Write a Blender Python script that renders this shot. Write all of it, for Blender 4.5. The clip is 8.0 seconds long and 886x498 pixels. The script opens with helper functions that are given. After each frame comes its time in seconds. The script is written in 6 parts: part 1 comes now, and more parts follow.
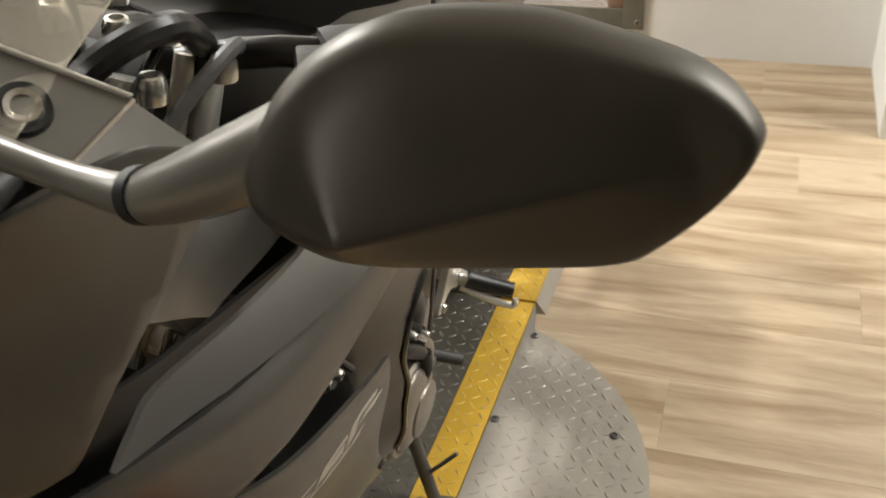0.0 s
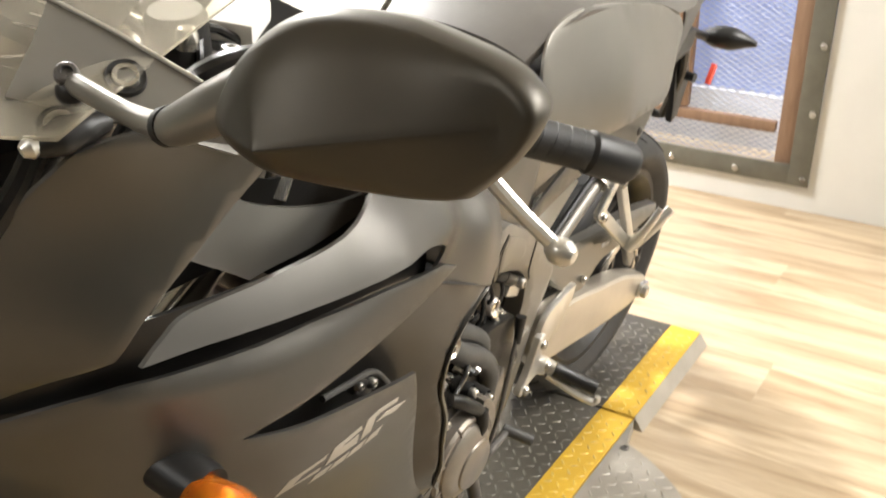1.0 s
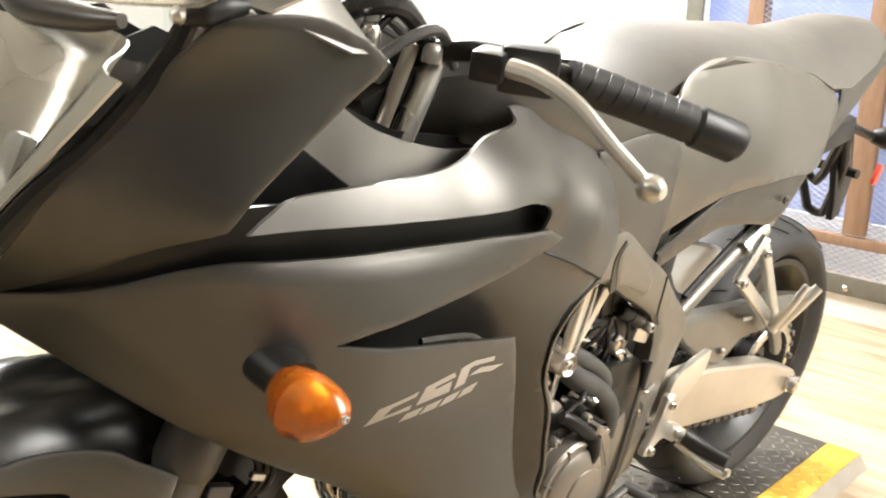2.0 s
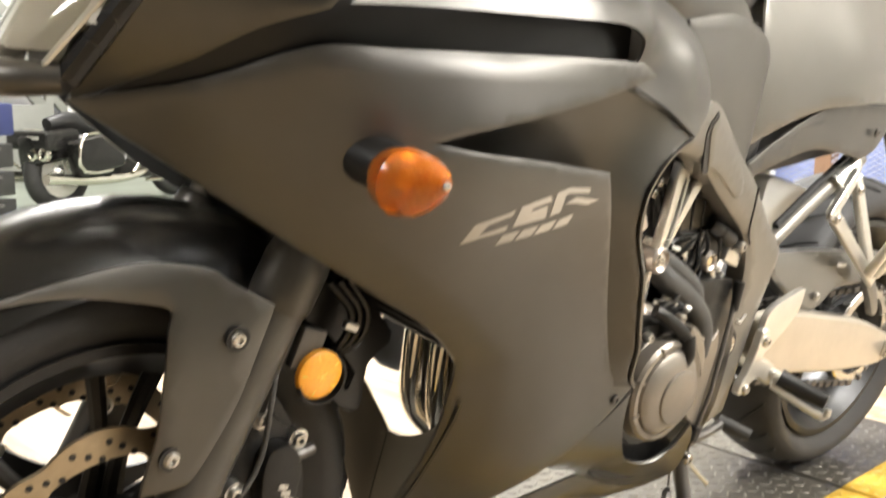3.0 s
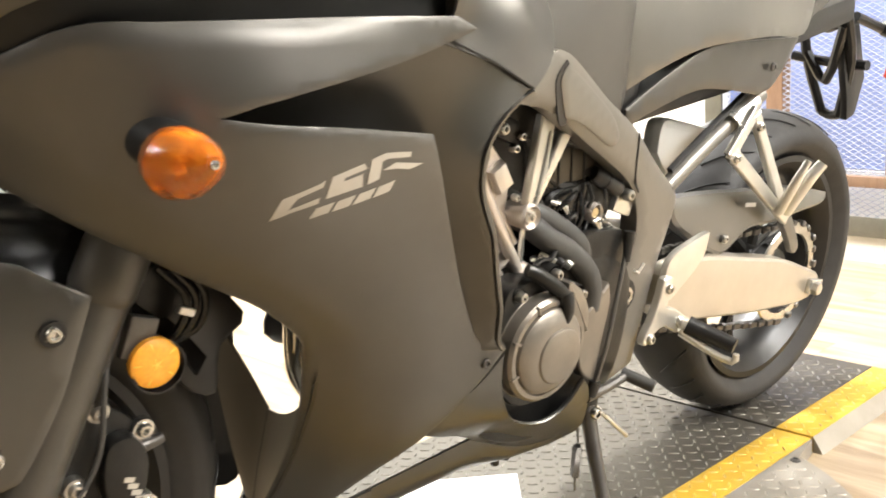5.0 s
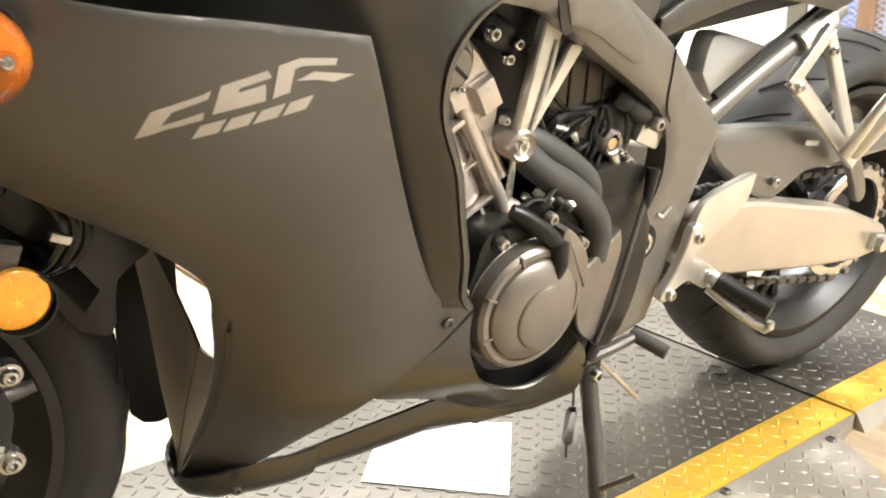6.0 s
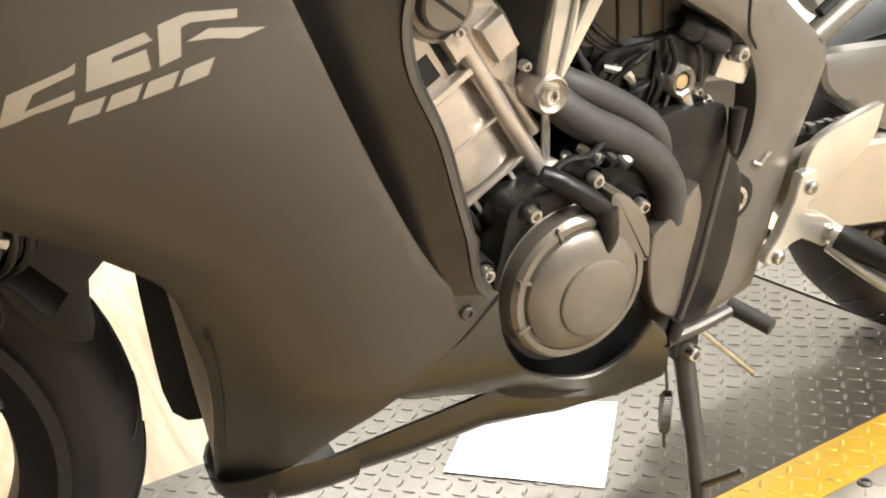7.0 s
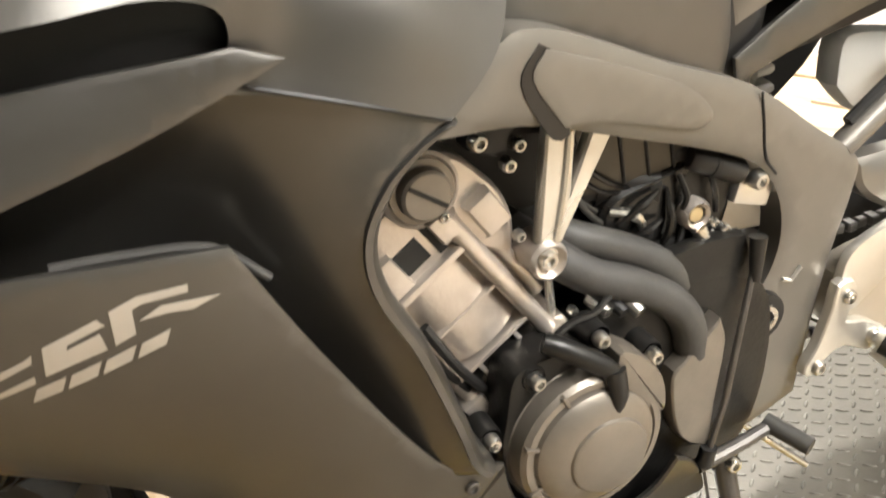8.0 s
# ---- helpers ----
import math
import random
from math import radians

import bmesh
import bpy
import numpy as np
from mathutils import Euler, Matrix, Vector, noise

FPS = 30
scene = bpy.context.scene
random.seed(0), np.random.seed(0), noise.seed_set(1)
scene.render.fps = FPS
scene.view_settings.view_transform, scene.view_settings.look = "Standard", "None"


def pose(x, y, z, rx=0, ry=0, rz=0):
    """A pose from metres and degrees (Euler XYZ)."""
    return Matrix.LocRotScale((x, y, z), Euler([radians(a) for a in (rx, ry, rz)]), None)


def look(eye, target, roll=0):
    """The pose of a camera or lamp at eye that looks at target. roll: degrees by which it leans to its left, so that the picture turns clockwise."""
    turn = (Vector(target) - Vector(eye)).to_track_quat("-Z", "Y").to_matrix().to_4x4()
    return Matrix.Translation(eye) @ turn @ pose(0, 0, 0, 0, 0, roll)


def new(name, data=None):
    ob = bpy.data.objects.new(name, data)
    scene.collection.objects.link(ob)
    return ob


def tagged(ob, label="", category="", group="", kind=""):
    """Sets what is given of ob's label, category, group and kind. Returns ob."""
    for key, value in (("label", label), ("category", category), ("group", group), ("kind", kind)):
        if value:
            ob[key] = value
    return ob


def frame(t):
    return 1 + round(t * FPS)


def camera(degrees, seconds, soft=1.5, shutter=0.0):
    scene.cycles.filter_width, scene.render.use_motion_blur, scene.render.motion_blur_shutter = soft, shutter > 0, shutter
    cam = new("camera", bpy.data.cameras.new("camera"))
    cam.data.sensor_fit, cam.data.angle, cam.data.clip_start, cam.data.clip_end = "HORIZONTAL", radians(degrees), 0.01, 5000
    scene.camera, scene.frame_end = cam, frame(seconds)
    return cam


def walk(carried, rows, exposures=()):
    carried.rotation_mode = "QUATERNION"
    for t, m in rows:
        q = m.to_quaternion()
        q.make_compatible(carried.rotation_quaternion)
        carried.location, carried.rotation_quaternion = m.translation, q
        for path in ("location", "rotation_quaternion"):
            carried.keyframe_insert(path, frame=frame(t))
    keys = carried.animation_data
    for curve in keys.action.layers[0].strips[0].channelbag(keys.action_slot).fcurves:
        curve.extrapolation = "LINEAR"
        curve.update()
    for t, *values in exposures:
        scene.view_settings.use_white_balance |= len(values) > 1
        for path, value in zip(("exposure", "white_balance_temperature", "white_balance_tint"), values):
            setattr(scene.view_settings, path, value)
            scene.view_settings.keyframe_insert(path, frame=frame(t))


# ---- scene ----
cam = camera(48.8, 8.0, soft=1.8, shutter=0.35)
PATH = [
    (0, (-0.193, -0.659, 1.206), (1.384, -0.077, 0.122), -4.2),
    (0.5, (-0.219, -0.752, 1.188), (1.327, 0.045, 0.199), -2.1),
    (0.8, (-0.268, -0.813, 1.191), (1.245, 0.104, 0.283), -0.9),
    (1, (-0.282, -0.839, 1.192), (1.261, 0.123, 0.359), 0.1),
    (1.2, (-0.298, -0.871, 1.183), (1.235, 0.152, 0.408), 1.8),
    (2.3, (-0.339, -0.97, 0.946), (1.047, 0.412, 0.533), 0.3),
    (2.5, (-0.349, -0.969, 0.892), (1.041, 0.431, 0.564), -0.1),
    (2.7, (-0.356, -0.98, 0.847), (1.027, 0.439, 0.573), 0.6),
    (3, (-0.384, -0.987, 0.777), (0.951, 0.464, 0.44), 0.2),
    (3.2, (-0.391, -0.99, 0.748), (0.947, 0.439, 0.339), -1.0),
    (3.4, (-0.398, -1.002, 0.716), (0.942, 0.413, 0.266), -1.5),
    (3.5, (-0.4, -1.004, 0.712), (0.928, 0.422, 0.261), -1.6),
    (4, (-0.405, -1.015, 0.688), (0.886, 0.425, 0.181), -3.9),
    (4.5, (-0.336, -1.059, 0.749), (0.983, 0.388, 0.337), -4.2),
    (5, (-0.233, -1.076, 0.778), (1.084, 0.369, 0.355), -3.9),
    (5.2, (-0.18, -1.064, 0.768), (1.115, 0.399, 0.341), -3.9),
    (6.3, (0.054, -0.965, 0.761), (1.168, 0.548, 0.075), -1.1),
    (6.5, (0.096, -0.966, 0.741), (1.165, 0.586, 0.07), -3.7),
    (6.8, (0.157, -0.950, 0.724), (1.089, 0.681, 0.037), -6.4),
    (7, (0.198, -0.937, 0.73), (1.036, 0.736, 0.026), -7.2),
    (7.3, (0.243, -0.916, 0.757), (1.024, 0.785, 0.042), -8.9),
    (7.5, (0.271, -0.924, 0.786), (0.988, 0.802, 0.074), -11.1),
    (8, (0.32, -0.918, 0.867), (0.97, 0.825, 0.131), -12.2),
]
EXPOSURES = [(0, -0.2), (0.5, 0.3), (1.2, 0.58), (2.3, 0.88), (4, 0.92), (5.2, 0.98), (6.3, 0.9), (8, 0.83)]
walk(cam, [(t, look(eye, target, roll)) for t, eye, target, roll in PATH], EXPOSURES)

from mathutils.geometry import delaunay_2d_cdt

# ---- world and lamps ----
world = bpy.data.worlds.new("world")
scene.world = world
world.use_nodes = True
bg = world.node_tree.nodes["Background"]
bg.inputs["Color"].default_value = (1.0, 0.93, 0.82, 1)
bg.inputs["Strength"].default_value = 0.2


def added_lamp(x, y, z, sx, sy, watts, colour=(1.0, 0.975, 0.955)):
    data = bpy.data.lights.new("added_lamp", "AREA")
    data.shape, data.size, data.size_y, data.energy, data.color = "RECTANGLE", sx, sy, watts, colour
    new("added_lamp", data).matrix_world = pose(x, y, z, 0, 0, 0)


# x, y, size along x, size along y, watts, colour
# Unseen lamps: the first placed from the deck shadow, the rest added brightness.
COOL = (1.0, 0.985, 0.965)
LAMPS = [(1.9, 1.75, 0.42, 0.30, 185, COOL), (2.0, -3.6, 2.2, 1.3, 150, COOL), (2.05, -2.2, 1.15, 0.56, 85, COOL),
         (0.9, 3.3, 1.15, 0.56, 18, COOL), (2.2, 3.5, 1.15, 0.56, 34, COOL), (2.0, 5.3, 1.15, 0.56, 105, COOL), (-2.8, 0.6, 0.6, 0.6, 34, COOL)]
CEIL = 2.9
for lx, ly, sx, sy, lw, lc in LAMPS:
    added_lamp(lx, ly, CEIL - 0.075, sx, sy, lw, lc)


# ---- materials ----
def material(name, c1, c2=None, scale=20.0, rough=0.5, metal=0.0, bump=0.0, rvar=0.08, stretch=(1, 1, 1), fine=0.0,
             coat=0.0, alpha=1.0, trans=0.0, ior=1.45, emit=0.0, obrand=0.0, island=0.0, contrast=(0.3, 0.7)):
    m = bpy.data.materials.new(name)
    m.use_nodes = True
    nt = m.node_tree
    p = nt.nodes["Principled BSDF"]
    p.inputs["Metallic"].default_value = metal
    p.inputs["IOR"].default_value = ior
    p.inputs["Coat Weight"].default_value = coat
    p.inputs["Coat Roughness"].default_value = 0.12
    p.inputs["Transmission Weight"].default_value = trans
    p.inputs["Roughness"].default_value = rough
    c2 = c2 or tuple(v * 0.8 for v in c1)
    tc = nt.nodes.new("ShaderNodeTexCoord")
    mp = nt.nodes.new("ShaderNodeMapping")
    mp.inputs["Scale"].default_value = stretch
    nt.links.new(tc.outputs["Object"], mp.inputs["Vector"])
    n = nt.nodes.new("ShaderNodeTexNoise")
    n.inputs["Scale"].default_value, n.inputs["Detail"].default_value, n.inputs["Roughness"].default_value = scale, 6, 0.62
    nt.links.new(mp.outputs["Vector"], n.inputs["Vector"])
    r = nt.nodes.new("ShaderNodeValToRGB")
    r.color_ramp.elements[0].position, r.color_ramp.elements[1].position = contrast
    r.color_ramp.elements[0].color, r.color_ramp.elements[1].color = (*c1, 1), (*c2, 1)
    nt.links.new(n.outputs["Fac"], r.inputs["Fac"])
    out = r.outputs["Color"]
    if obrand or island:
        src = nt.nodes.new("ShaderNodeObjectInfo").outputs["Random"] if obrand else nt.nodes.new("ShaderNodeNewGeometry").outputs["Random Per Island"]
        mr = nt.nodes.new("ShaderNodeMapRange")
        amount = obrand or island
        mr.inputs["To Min"].default_value, mr.inputs["To Max"].default_value = 1 - amount, 1 + amount
        nt.links.new(src, mr.inputs["Value"])
        hs = nt.nodes.new("ShaderNodeHueSaturation")
        nt.links.new(mr.outputs["Result"], hs.inputs["Value"])
        nt.links.new(out, hs.inputs["Color"])
        out = hs.outputs["Color"]
    nt.links.new(out, p.inputs["Base Color"])
    n2 = nt.nodes.new("ShaderNodeTexNoise")
    n2.inputs["Scale"].default_value, n2.inputs["Detail"].default_value = scale * 0.23, 3
    nt.links.new(mp.outputs["Vector"], n2.inputs["Vector"])
    mr2 = nt.nodes.new("ShaderNodeMapRange")
    mr2.inputs["From Min"].default_value, mr2.inputs["From Max"].default_value = 0.3, 0.7
    mr2.inputs["To Min"].default_value, mr2.inputs["To Max"].default_value = max(0.02, rough - rvar), min(1, rough + rvar)
    nt.links.new(n2.outputs["Fac"], mr2.inputs["Value"])
    nt.links.new(mr2.outputs["Result"], p.inputs["Roughness"])
    if bump:
        n3 = nt.nodes.new("ShaderNodeTexNoise")
        n3.inputs["Scale"].default_value, n3.inputs["Detail"].default_value = fine or scale * 8, 3
        nt.links.new(mp.outputs["Vector"], n3.inputs["Vector"])
        b = nt.nodes.new("ShaderNodeBump")
        b.inputs["Strength"].default_value, b.inputs["Distance"].default_value = bump, 0.001
        nt.links.new(n3.outputs["Fac"], b.inputs["Height"])
        nt.links.new(b.outputs["Normal"], p.inputs["Normal"])
    if emit:
        p.inputs["Emission Color"].default_value, p.inputs["Emission Strength"].default_value = (*c1, 1), emit
    return m


PAINT = material("matte_paint", (0.140, 0.134, 0.124), (0.127, 0.121, 0.112), 9, 0.41, 0.8, 0.05, 0.04, fine=900)
# Darker copy of the same paint; shade is put into its colour.
PAINT_SHADED = material("matte_paint_shaded", (0.125, 0.119, 0.109), (0.112, 0.107, 0.098), 9, 0.33, 0.8, 0.05, 0.04, fine=900)
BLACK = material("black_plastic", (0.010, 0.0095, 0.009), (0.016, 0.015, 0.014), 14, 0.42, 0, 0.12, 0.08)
GLOSS = material("gloss_black_plastic", (0.010, 0.009, 0.008), (0.013, 0.012, 0.011), 12, 0.24, 0, 0.03, 0.06)
RUBBER = material("tyre_rubber", (0.020, 0.019, 0.018), (0.032, 0.030, 0.028), 18, 0.66, 0, 0.3, 0.08)
GRIP = material("grip_rubber", (0.016, 0.015, 0.014), (0.024, 0.023, 0.021), 40, 0.6, 0, 0.35, 0.08)
FORK = material("dark_fork_paint", (0.098, 0.090, 0.078), (0.082, 0.075, 0.065), 12, 0.34, 0.4, 0.08, 0.06)
FRAME = material("frame_paint", (0.19, 0.176, 0.152), (0.165, 0.152, 0.132), 12, 0.38, 0.4, 0.08, 0.06)
CASE = material("dark_engine_case", (0.024, 0.023, 0.021), (0.018, 0.017, 0.016), 30, 0.36, 0.45, 0.25, 0.08)
COVER = material("bronze_grey_cover", (0.24, 0.212, 0.178), (0.20, 0.178, 0.150), 26, 0.38, 0.6, 0.2, 0.06)
ALLOY = material("cast_aluminium", (0.66, 0.60, 0.54), (0.48, 0.425, 0.37), 14, 0.30, 0.7, 0.4, 0.1, fine=260)
SILVER = material("satin_silver", (0.70, 0.68, 0.63), (0.62, 0.60, 0.55), 20, 0.30, 0.8, 0.12, 0.08)
CHROME = material("chrome", (0.72, 0.69, 0.62), (0.62, 0.58, 0.5), 12, 0.12, 1.0, 0.04, 0.06)
GOLDARM = material("champagne_aluminium", (0.54, 0.49, 0.41), (0.47, 0.425, 0.355), 16, 0.36, 0.65, 0.12, 0.06)
GOLD = material("anodised_gold", (0.56, 0.46, 0.28), (0.46, 0.37, 0.22), 20, 0.34, 0.8, 0.1, 0.06)
DISC = material("brake_disc_steel", (0.42, 0.335, 0.22), (0.33, 0.26, 0.17), 60, 0.32, 0.85, 0.25, 0.08)
STEEL = material("zinc_bolt", (0.62, 0.60, 0.56), (0.48, 0.46, 0.42), 60, 0.28, 0.95, 0.15, 0.1)
DARKSTEEL = material("dark_steel", (0.14, 0.13, 0.12), (0.10, 0.095, 0.09), 40, 0.40, 0.7, 0.2, 0.1)
HOSE = material("rubber_hose", (0.045, 0.043, 0.040), (0.060, 0.057, 0.052), 30, 0.55, 0, 0.2, 0.08)
AMBER = material("amber_lens", (1.0, 0.30, 0.02), (0.9, 0.19, 0.012), 60, 0.10, 0, 1.0, 0.04, fine=150, trans=0.6, coat=0.5)
REFLECT = material("amber_reflector", (1.0, 0.46, 0.04), (0.9, 0.36, 0.03), 200, 0.2, 0, 0.5, 0.05, coat=0.6)
RED = material("red_reflector", (0.75, 0.10, 0.06), (0.6, 0.06, 0.04), 80, 0.25, 0, 0.1, 0.05)
DECAL = material("silver_decal", (0.46, 0.42, 0.36), (0.42, 0.385, 0.33), 40, 0.45, 0.2, 0, 0.04)
WHITE = material("white_paint", (0.72, 0.71, 0.67), (0.68, 0.67, 0.63), 5, 0.6, 0, 0.1, 0.05)
# Tones of the unseen walls, chosen to darken what the paint reflects.
DARKWALL = material("dark_reflection_wall", (0.085, 0.077, 0.066), (0.07, 0.063, 0.055), 5, 0.7)
DIMWALL = material("dim_reflection_wall", (0.20, 0.185, 0.165), (0.17, 0.157, 0.14), 5, 0.7)
SHELL = material("bronze_black_shell", (0.072, 0.064, 0.050), (0.063, 0.056, 0.044), 9, 0.42, 0.5, 0.05, 0.04, fine=900)
PAPER = material("white_paper", (0.80, 0.79, 0.75), (0.76, 0.745, 0.70), 30, 0.65, 0, 0.15, 0.05)
SEAT = material("grey_seat_vinyl", (0.115, 0.105, 0.094), (0.098, 0.09, 0.08), 20, 0.48, 0, 0.35, 0.06, fine=700)
TAILPAINT = material("satin_tail_paint", (0.20, 0.19, 0.172), (0.18, 0.171, 0.155), 9, 0.30, 0.7, 0.04, 0.04, fine=900)
ROUNDPLATE = material("bare_steel_plate", (0.36, 0.328, 0.28), (0.26, 0.238, 0.20), 7, 0.5, 0.4, 0.3, 0.12, fine=150, contrast=(0.25, 0.75))
SATINARM = material("satin_arm", (0.24, 0.23, 0.21), (0.21, 0.20, 0.185), 9, 0.34, 0.5, 0.05, 0.05)
PLATE = material("tread_plate_steel", (0.112, 0.101, 0.081), (0.068, 0.061, 0.049), 7, 0.44, 0.45, 0.3, 0.12, fine=150, contrast=(0.25, 0.75))
YELLOW = material("worn_yellow_paint", (0.56, 0.35, 0.035), (0.44, 0.27, 0.03), 9, 0.48, 0.05, 0.3, 0.1, fine=200)
TREADTOP = material("polished_tread", (0.155, 0.142, 0.118), (0.10, 0.092, 0.077), 12, 0.40, 0.45, 0.2, 0.1, island=0.15)
YTREAD = material("worn_yellow_tread", (0.66, 0.44, 0.06), (0.38, 0.27, 0.09), 60, 0.44, 0.1, 0.2, 0.1, contrast=(0.35, 0.62))
WOODFRAME = material("brown_timber", (0.27, 0.17, 0.11), (0.20, 0.12, 0.075), 9, 0.6, 0, 0.3, 0.08, stretch=(6, 6, 1))
IRON = material("grey_green_angle_iron", (0.17, 0.165, 0.135), (0.13, 0.125, 0.10), 14, 0.5, 0.3, 0.2, 0.1)
MESHM = material("galvanised_mesh", (0.38, 0.40, 0.47), (0.31, 0.33, 0.39), 30, 0.45, 0.4, 0.1, 0.08)
BLUE = material("blue_panel", (0.30, 0.37, 0.66), (0.27, 0.33, 0.60), 3, 0.6, 0, 0.05, 0.05)
PALE = material("pale_panel", (0.72, 0.71, 0.70), (0.66, 0.65, 0.64), 3, 0.6, 0, 0.05, 0.05)
DARKFLOOR = material("dark_green_unseen_floor", (0.050, 0.054, 0.040), (0.040, 0.044, 0.033), 3, 0.45, 0, 0.1, 0.08)
GREENFLOOR = material("pale_green_floor", (0.205, 0.226, 0.180), (0.180, 0.198, 0.160), 2.5, 0.45, 0, 0.05, 0.08)
YBOX = material("yellow_box", (0.75, 0.65, 0.06), (0.68, 0.58, 0.05), 10, 0.5)
BLUEPAINT = material("blue_paint", (0.04, 0.10, 0.45), (0.035, 0.085, 0.40), 8, 0.35, 0.1)
CEILM = material("ceiling_white", (0.72, 0.70, 0.65), (0.68, 0.66, 0.61), 4, 0.7)
BLUEGREY = material("blue_grey_paint", (0.022, 0.036, 0.042), (0.018, 0.030, 0.036), 6, 0.16, 0.1, coat=0.8)
NAVY = material("navy_paint", (0.015, 0.02, 0.075), (0.012, 0.017, 0.065), 6, 0.45, 0.1)
GREYSTEEL = material("grey_steel_paint", (0.22, 0.22, 0.195), (0.18, 0.18, 0.16), 6, 0.5, 0.1)
# glowing face of the unseen, added ceiling fixtures
DIFFUSER = material("unseen_lamp_diffuser", (1.0, 0.92, 0.78), (1.0, 0.92, 0.78), 2, 0.6, emit=3.0)
# near-black that stands for shade in gaps, holes and fillers
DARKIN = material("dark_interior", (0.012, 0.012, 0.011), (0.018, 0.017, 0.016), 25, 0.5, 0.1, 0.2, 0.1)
FIN = material("radiator_fin", (0.022, 0.021, 0.020), (0.03, 0.029, 0.027), 40, 0.42, 0.3, 0.1)
LENS = material("clear_lens", (1, 1, 1), (0.97, 0.97, 0.95), 4, 0.03, trans=1.0, rvar=0.01)
SCREEN = material("smoke_tinted_screen", (0.80, 0.75, 0.64), (0.77, 0.72, 0.61), 4, 0.05, trans=0.82, rvar=0.01, ior=1.25)


def wood_floor():
    m = bpy.data.materials.new("laminate_floor")
    m.use_nodes = True
    nt = m.node_tree
    p = nt.nodes["Principled BSDF"]
    tc = nt.nodes.new("ShaderNodeTexCoord")
    info = nt.nodes.new("ShaderNodeObjectInfo")
    sc = nt.nodes.new("ShaderNodeVectorMath")
    sc.operation = "SCALE"
    sc.inputs[0].default_value = (31.0, 17.0, 5.0)
    nt.links.new(info.outputs["Random"], sc.inputs["Scale"])
    ad = nt.nodes.new("ShaderNodeVectorMath")
    nt.links.new(tc.outputs["Object"], ad.inputs[0])
    nt.links.new(sc.outputs["Vector"], ad.inputs[1])
    mp = nt.nodes.new("ShaderNodeMapping")
    mp.inputs["Scale"].default_value = (7.0, 0.75, 1.0)
    nt.links.new(ad.outputs["Vector"], mp.inputs["Vector"])
    n1 = nt.nodes.new("ShaderNodeTexNoise")
    n1.inputs["Scale"].default_value, n1.inputs["Detail"].default_value, n1.inputs["Distortion"].default_value = 2.2, 8, 0.8
    nt.links.new(mp.outputs["Vector"], n1.inputs["Vector"])
    r = nt.nodes.new("ShaderNodeValToRGB")
    e = r.color_ramp.elements
    e[0].position, e[0].color = 0.30, (0.215, 0.145, 0.078, 1)
    e[1].position, e[1].color = 0.60, (0.42, 0.33, 0.222, 1)
    nt.links.new(n1.outputs["Fac"], r.inputs["Fac"])
    n2 = nt.nodes.new("ShaderNodeTexNoise")
    n2.inputs["Scale"].default_value, n2.inputs["Detail"].default_value = 26, 5
    nt.links.new(mp.outputs["Vector"], n2.inputs["Vector"])
    mr = nt.nodes.new("ShaderNodeMapRange")
    mr.inputs["To Min"].default_value, mr.inputs["To Max"].default_value = 0.78, 1.2
    nt.links.new(n2.outputs["Fac"], mr.inputs["Value"])
    mr3 = nt.nodes.new("ShaderNodeMapRange")
    mr3.inputs["To Min"].default_value, mr3.inputs["To Max"].default_value = 0.965, 1.035
    nt.links.new(info.outputs["Random"], mr3.inputs["Value"])
    mu = nt.nodes.new("ShaderNodeMath")
    mu.operation = "MULTIPLY"
    nt.links.new(mr.outputs["Result"], mu.inputs[0])
    nt.links.new(mr3.outputs["Result"], mu.inputs[1])
    hs = nt.nodes.new("ShaderNodeHueSaturation")
    nt.links.new(mu.outputs["Value"], hs.inputs["Value"])
    nt.links.new(r.outputs["Color"], hs.inputs["Color"])
    nt.links.new(hs.outputs["Color"], p.inputs["Base Color"])
    n4 = nt.nodes.new("ShaderNodeTexNoise")
    n4.inputs["Scale"].default_value = 3.0
    nt.links.new(tc.outputs["Object"], n4.inputs["Vector"])
    mr4 = nt.nodes.new("ShaderNodeMapRange")
    mr4.inputs["To Min"].default_value, mr4.inputs["To Max"].default_value = 0.30, 0.52
    nt.links.new(n4.outputs["Fac"], mr4.inputs["Value"])
    nt.links.new(mr4.outputs["Result"], p.inputs["Roughness"])
    b = nt.nodes.new("ShaderNodeBump")
    b.inputs["Strength"].default_value, b.inputs["Distance"].default_value = 0.12, 0.001
    nt.links.new(n2.outputs["Fac"], b.inputs["Height"])
    nt.links.new(b.outputs["Normal"], p.inputs["Normal"])
    return m


WOOD = wood_floor()


# ---- mesh helpers ----
def finish(bm, angle=32):
    bmesh.ops.recalc_face_normals(bm, faces=bm.faces)
    for f in bm.faces:
        f.smooth = True
    for e in bm.edges:
        e.smooth = len(e.link_faces) == 2 and e.calc_face_angle(0) < radians(angle)


def part(name, bm, mat, parent=None, label="", angle=32):
    finish(bm, angle)
    me = bpy.data.meshes.new(name)
    bm.to_mesh(me)
    bm.free()
    me.materials.append(mat)
    ob = new(name, me)
    if parent:
        ob.parent = parent
    return tagged(ob, label) if label else ob


def join(*many):
    out = bmesh.new()
    for b in many:
        me = bpy.data.meshes.new("tmp")
        b.to_mesh(me)
        b.free()
        out.from_mesh(me)
        bpy.data.meshes.remove(me)
    return out


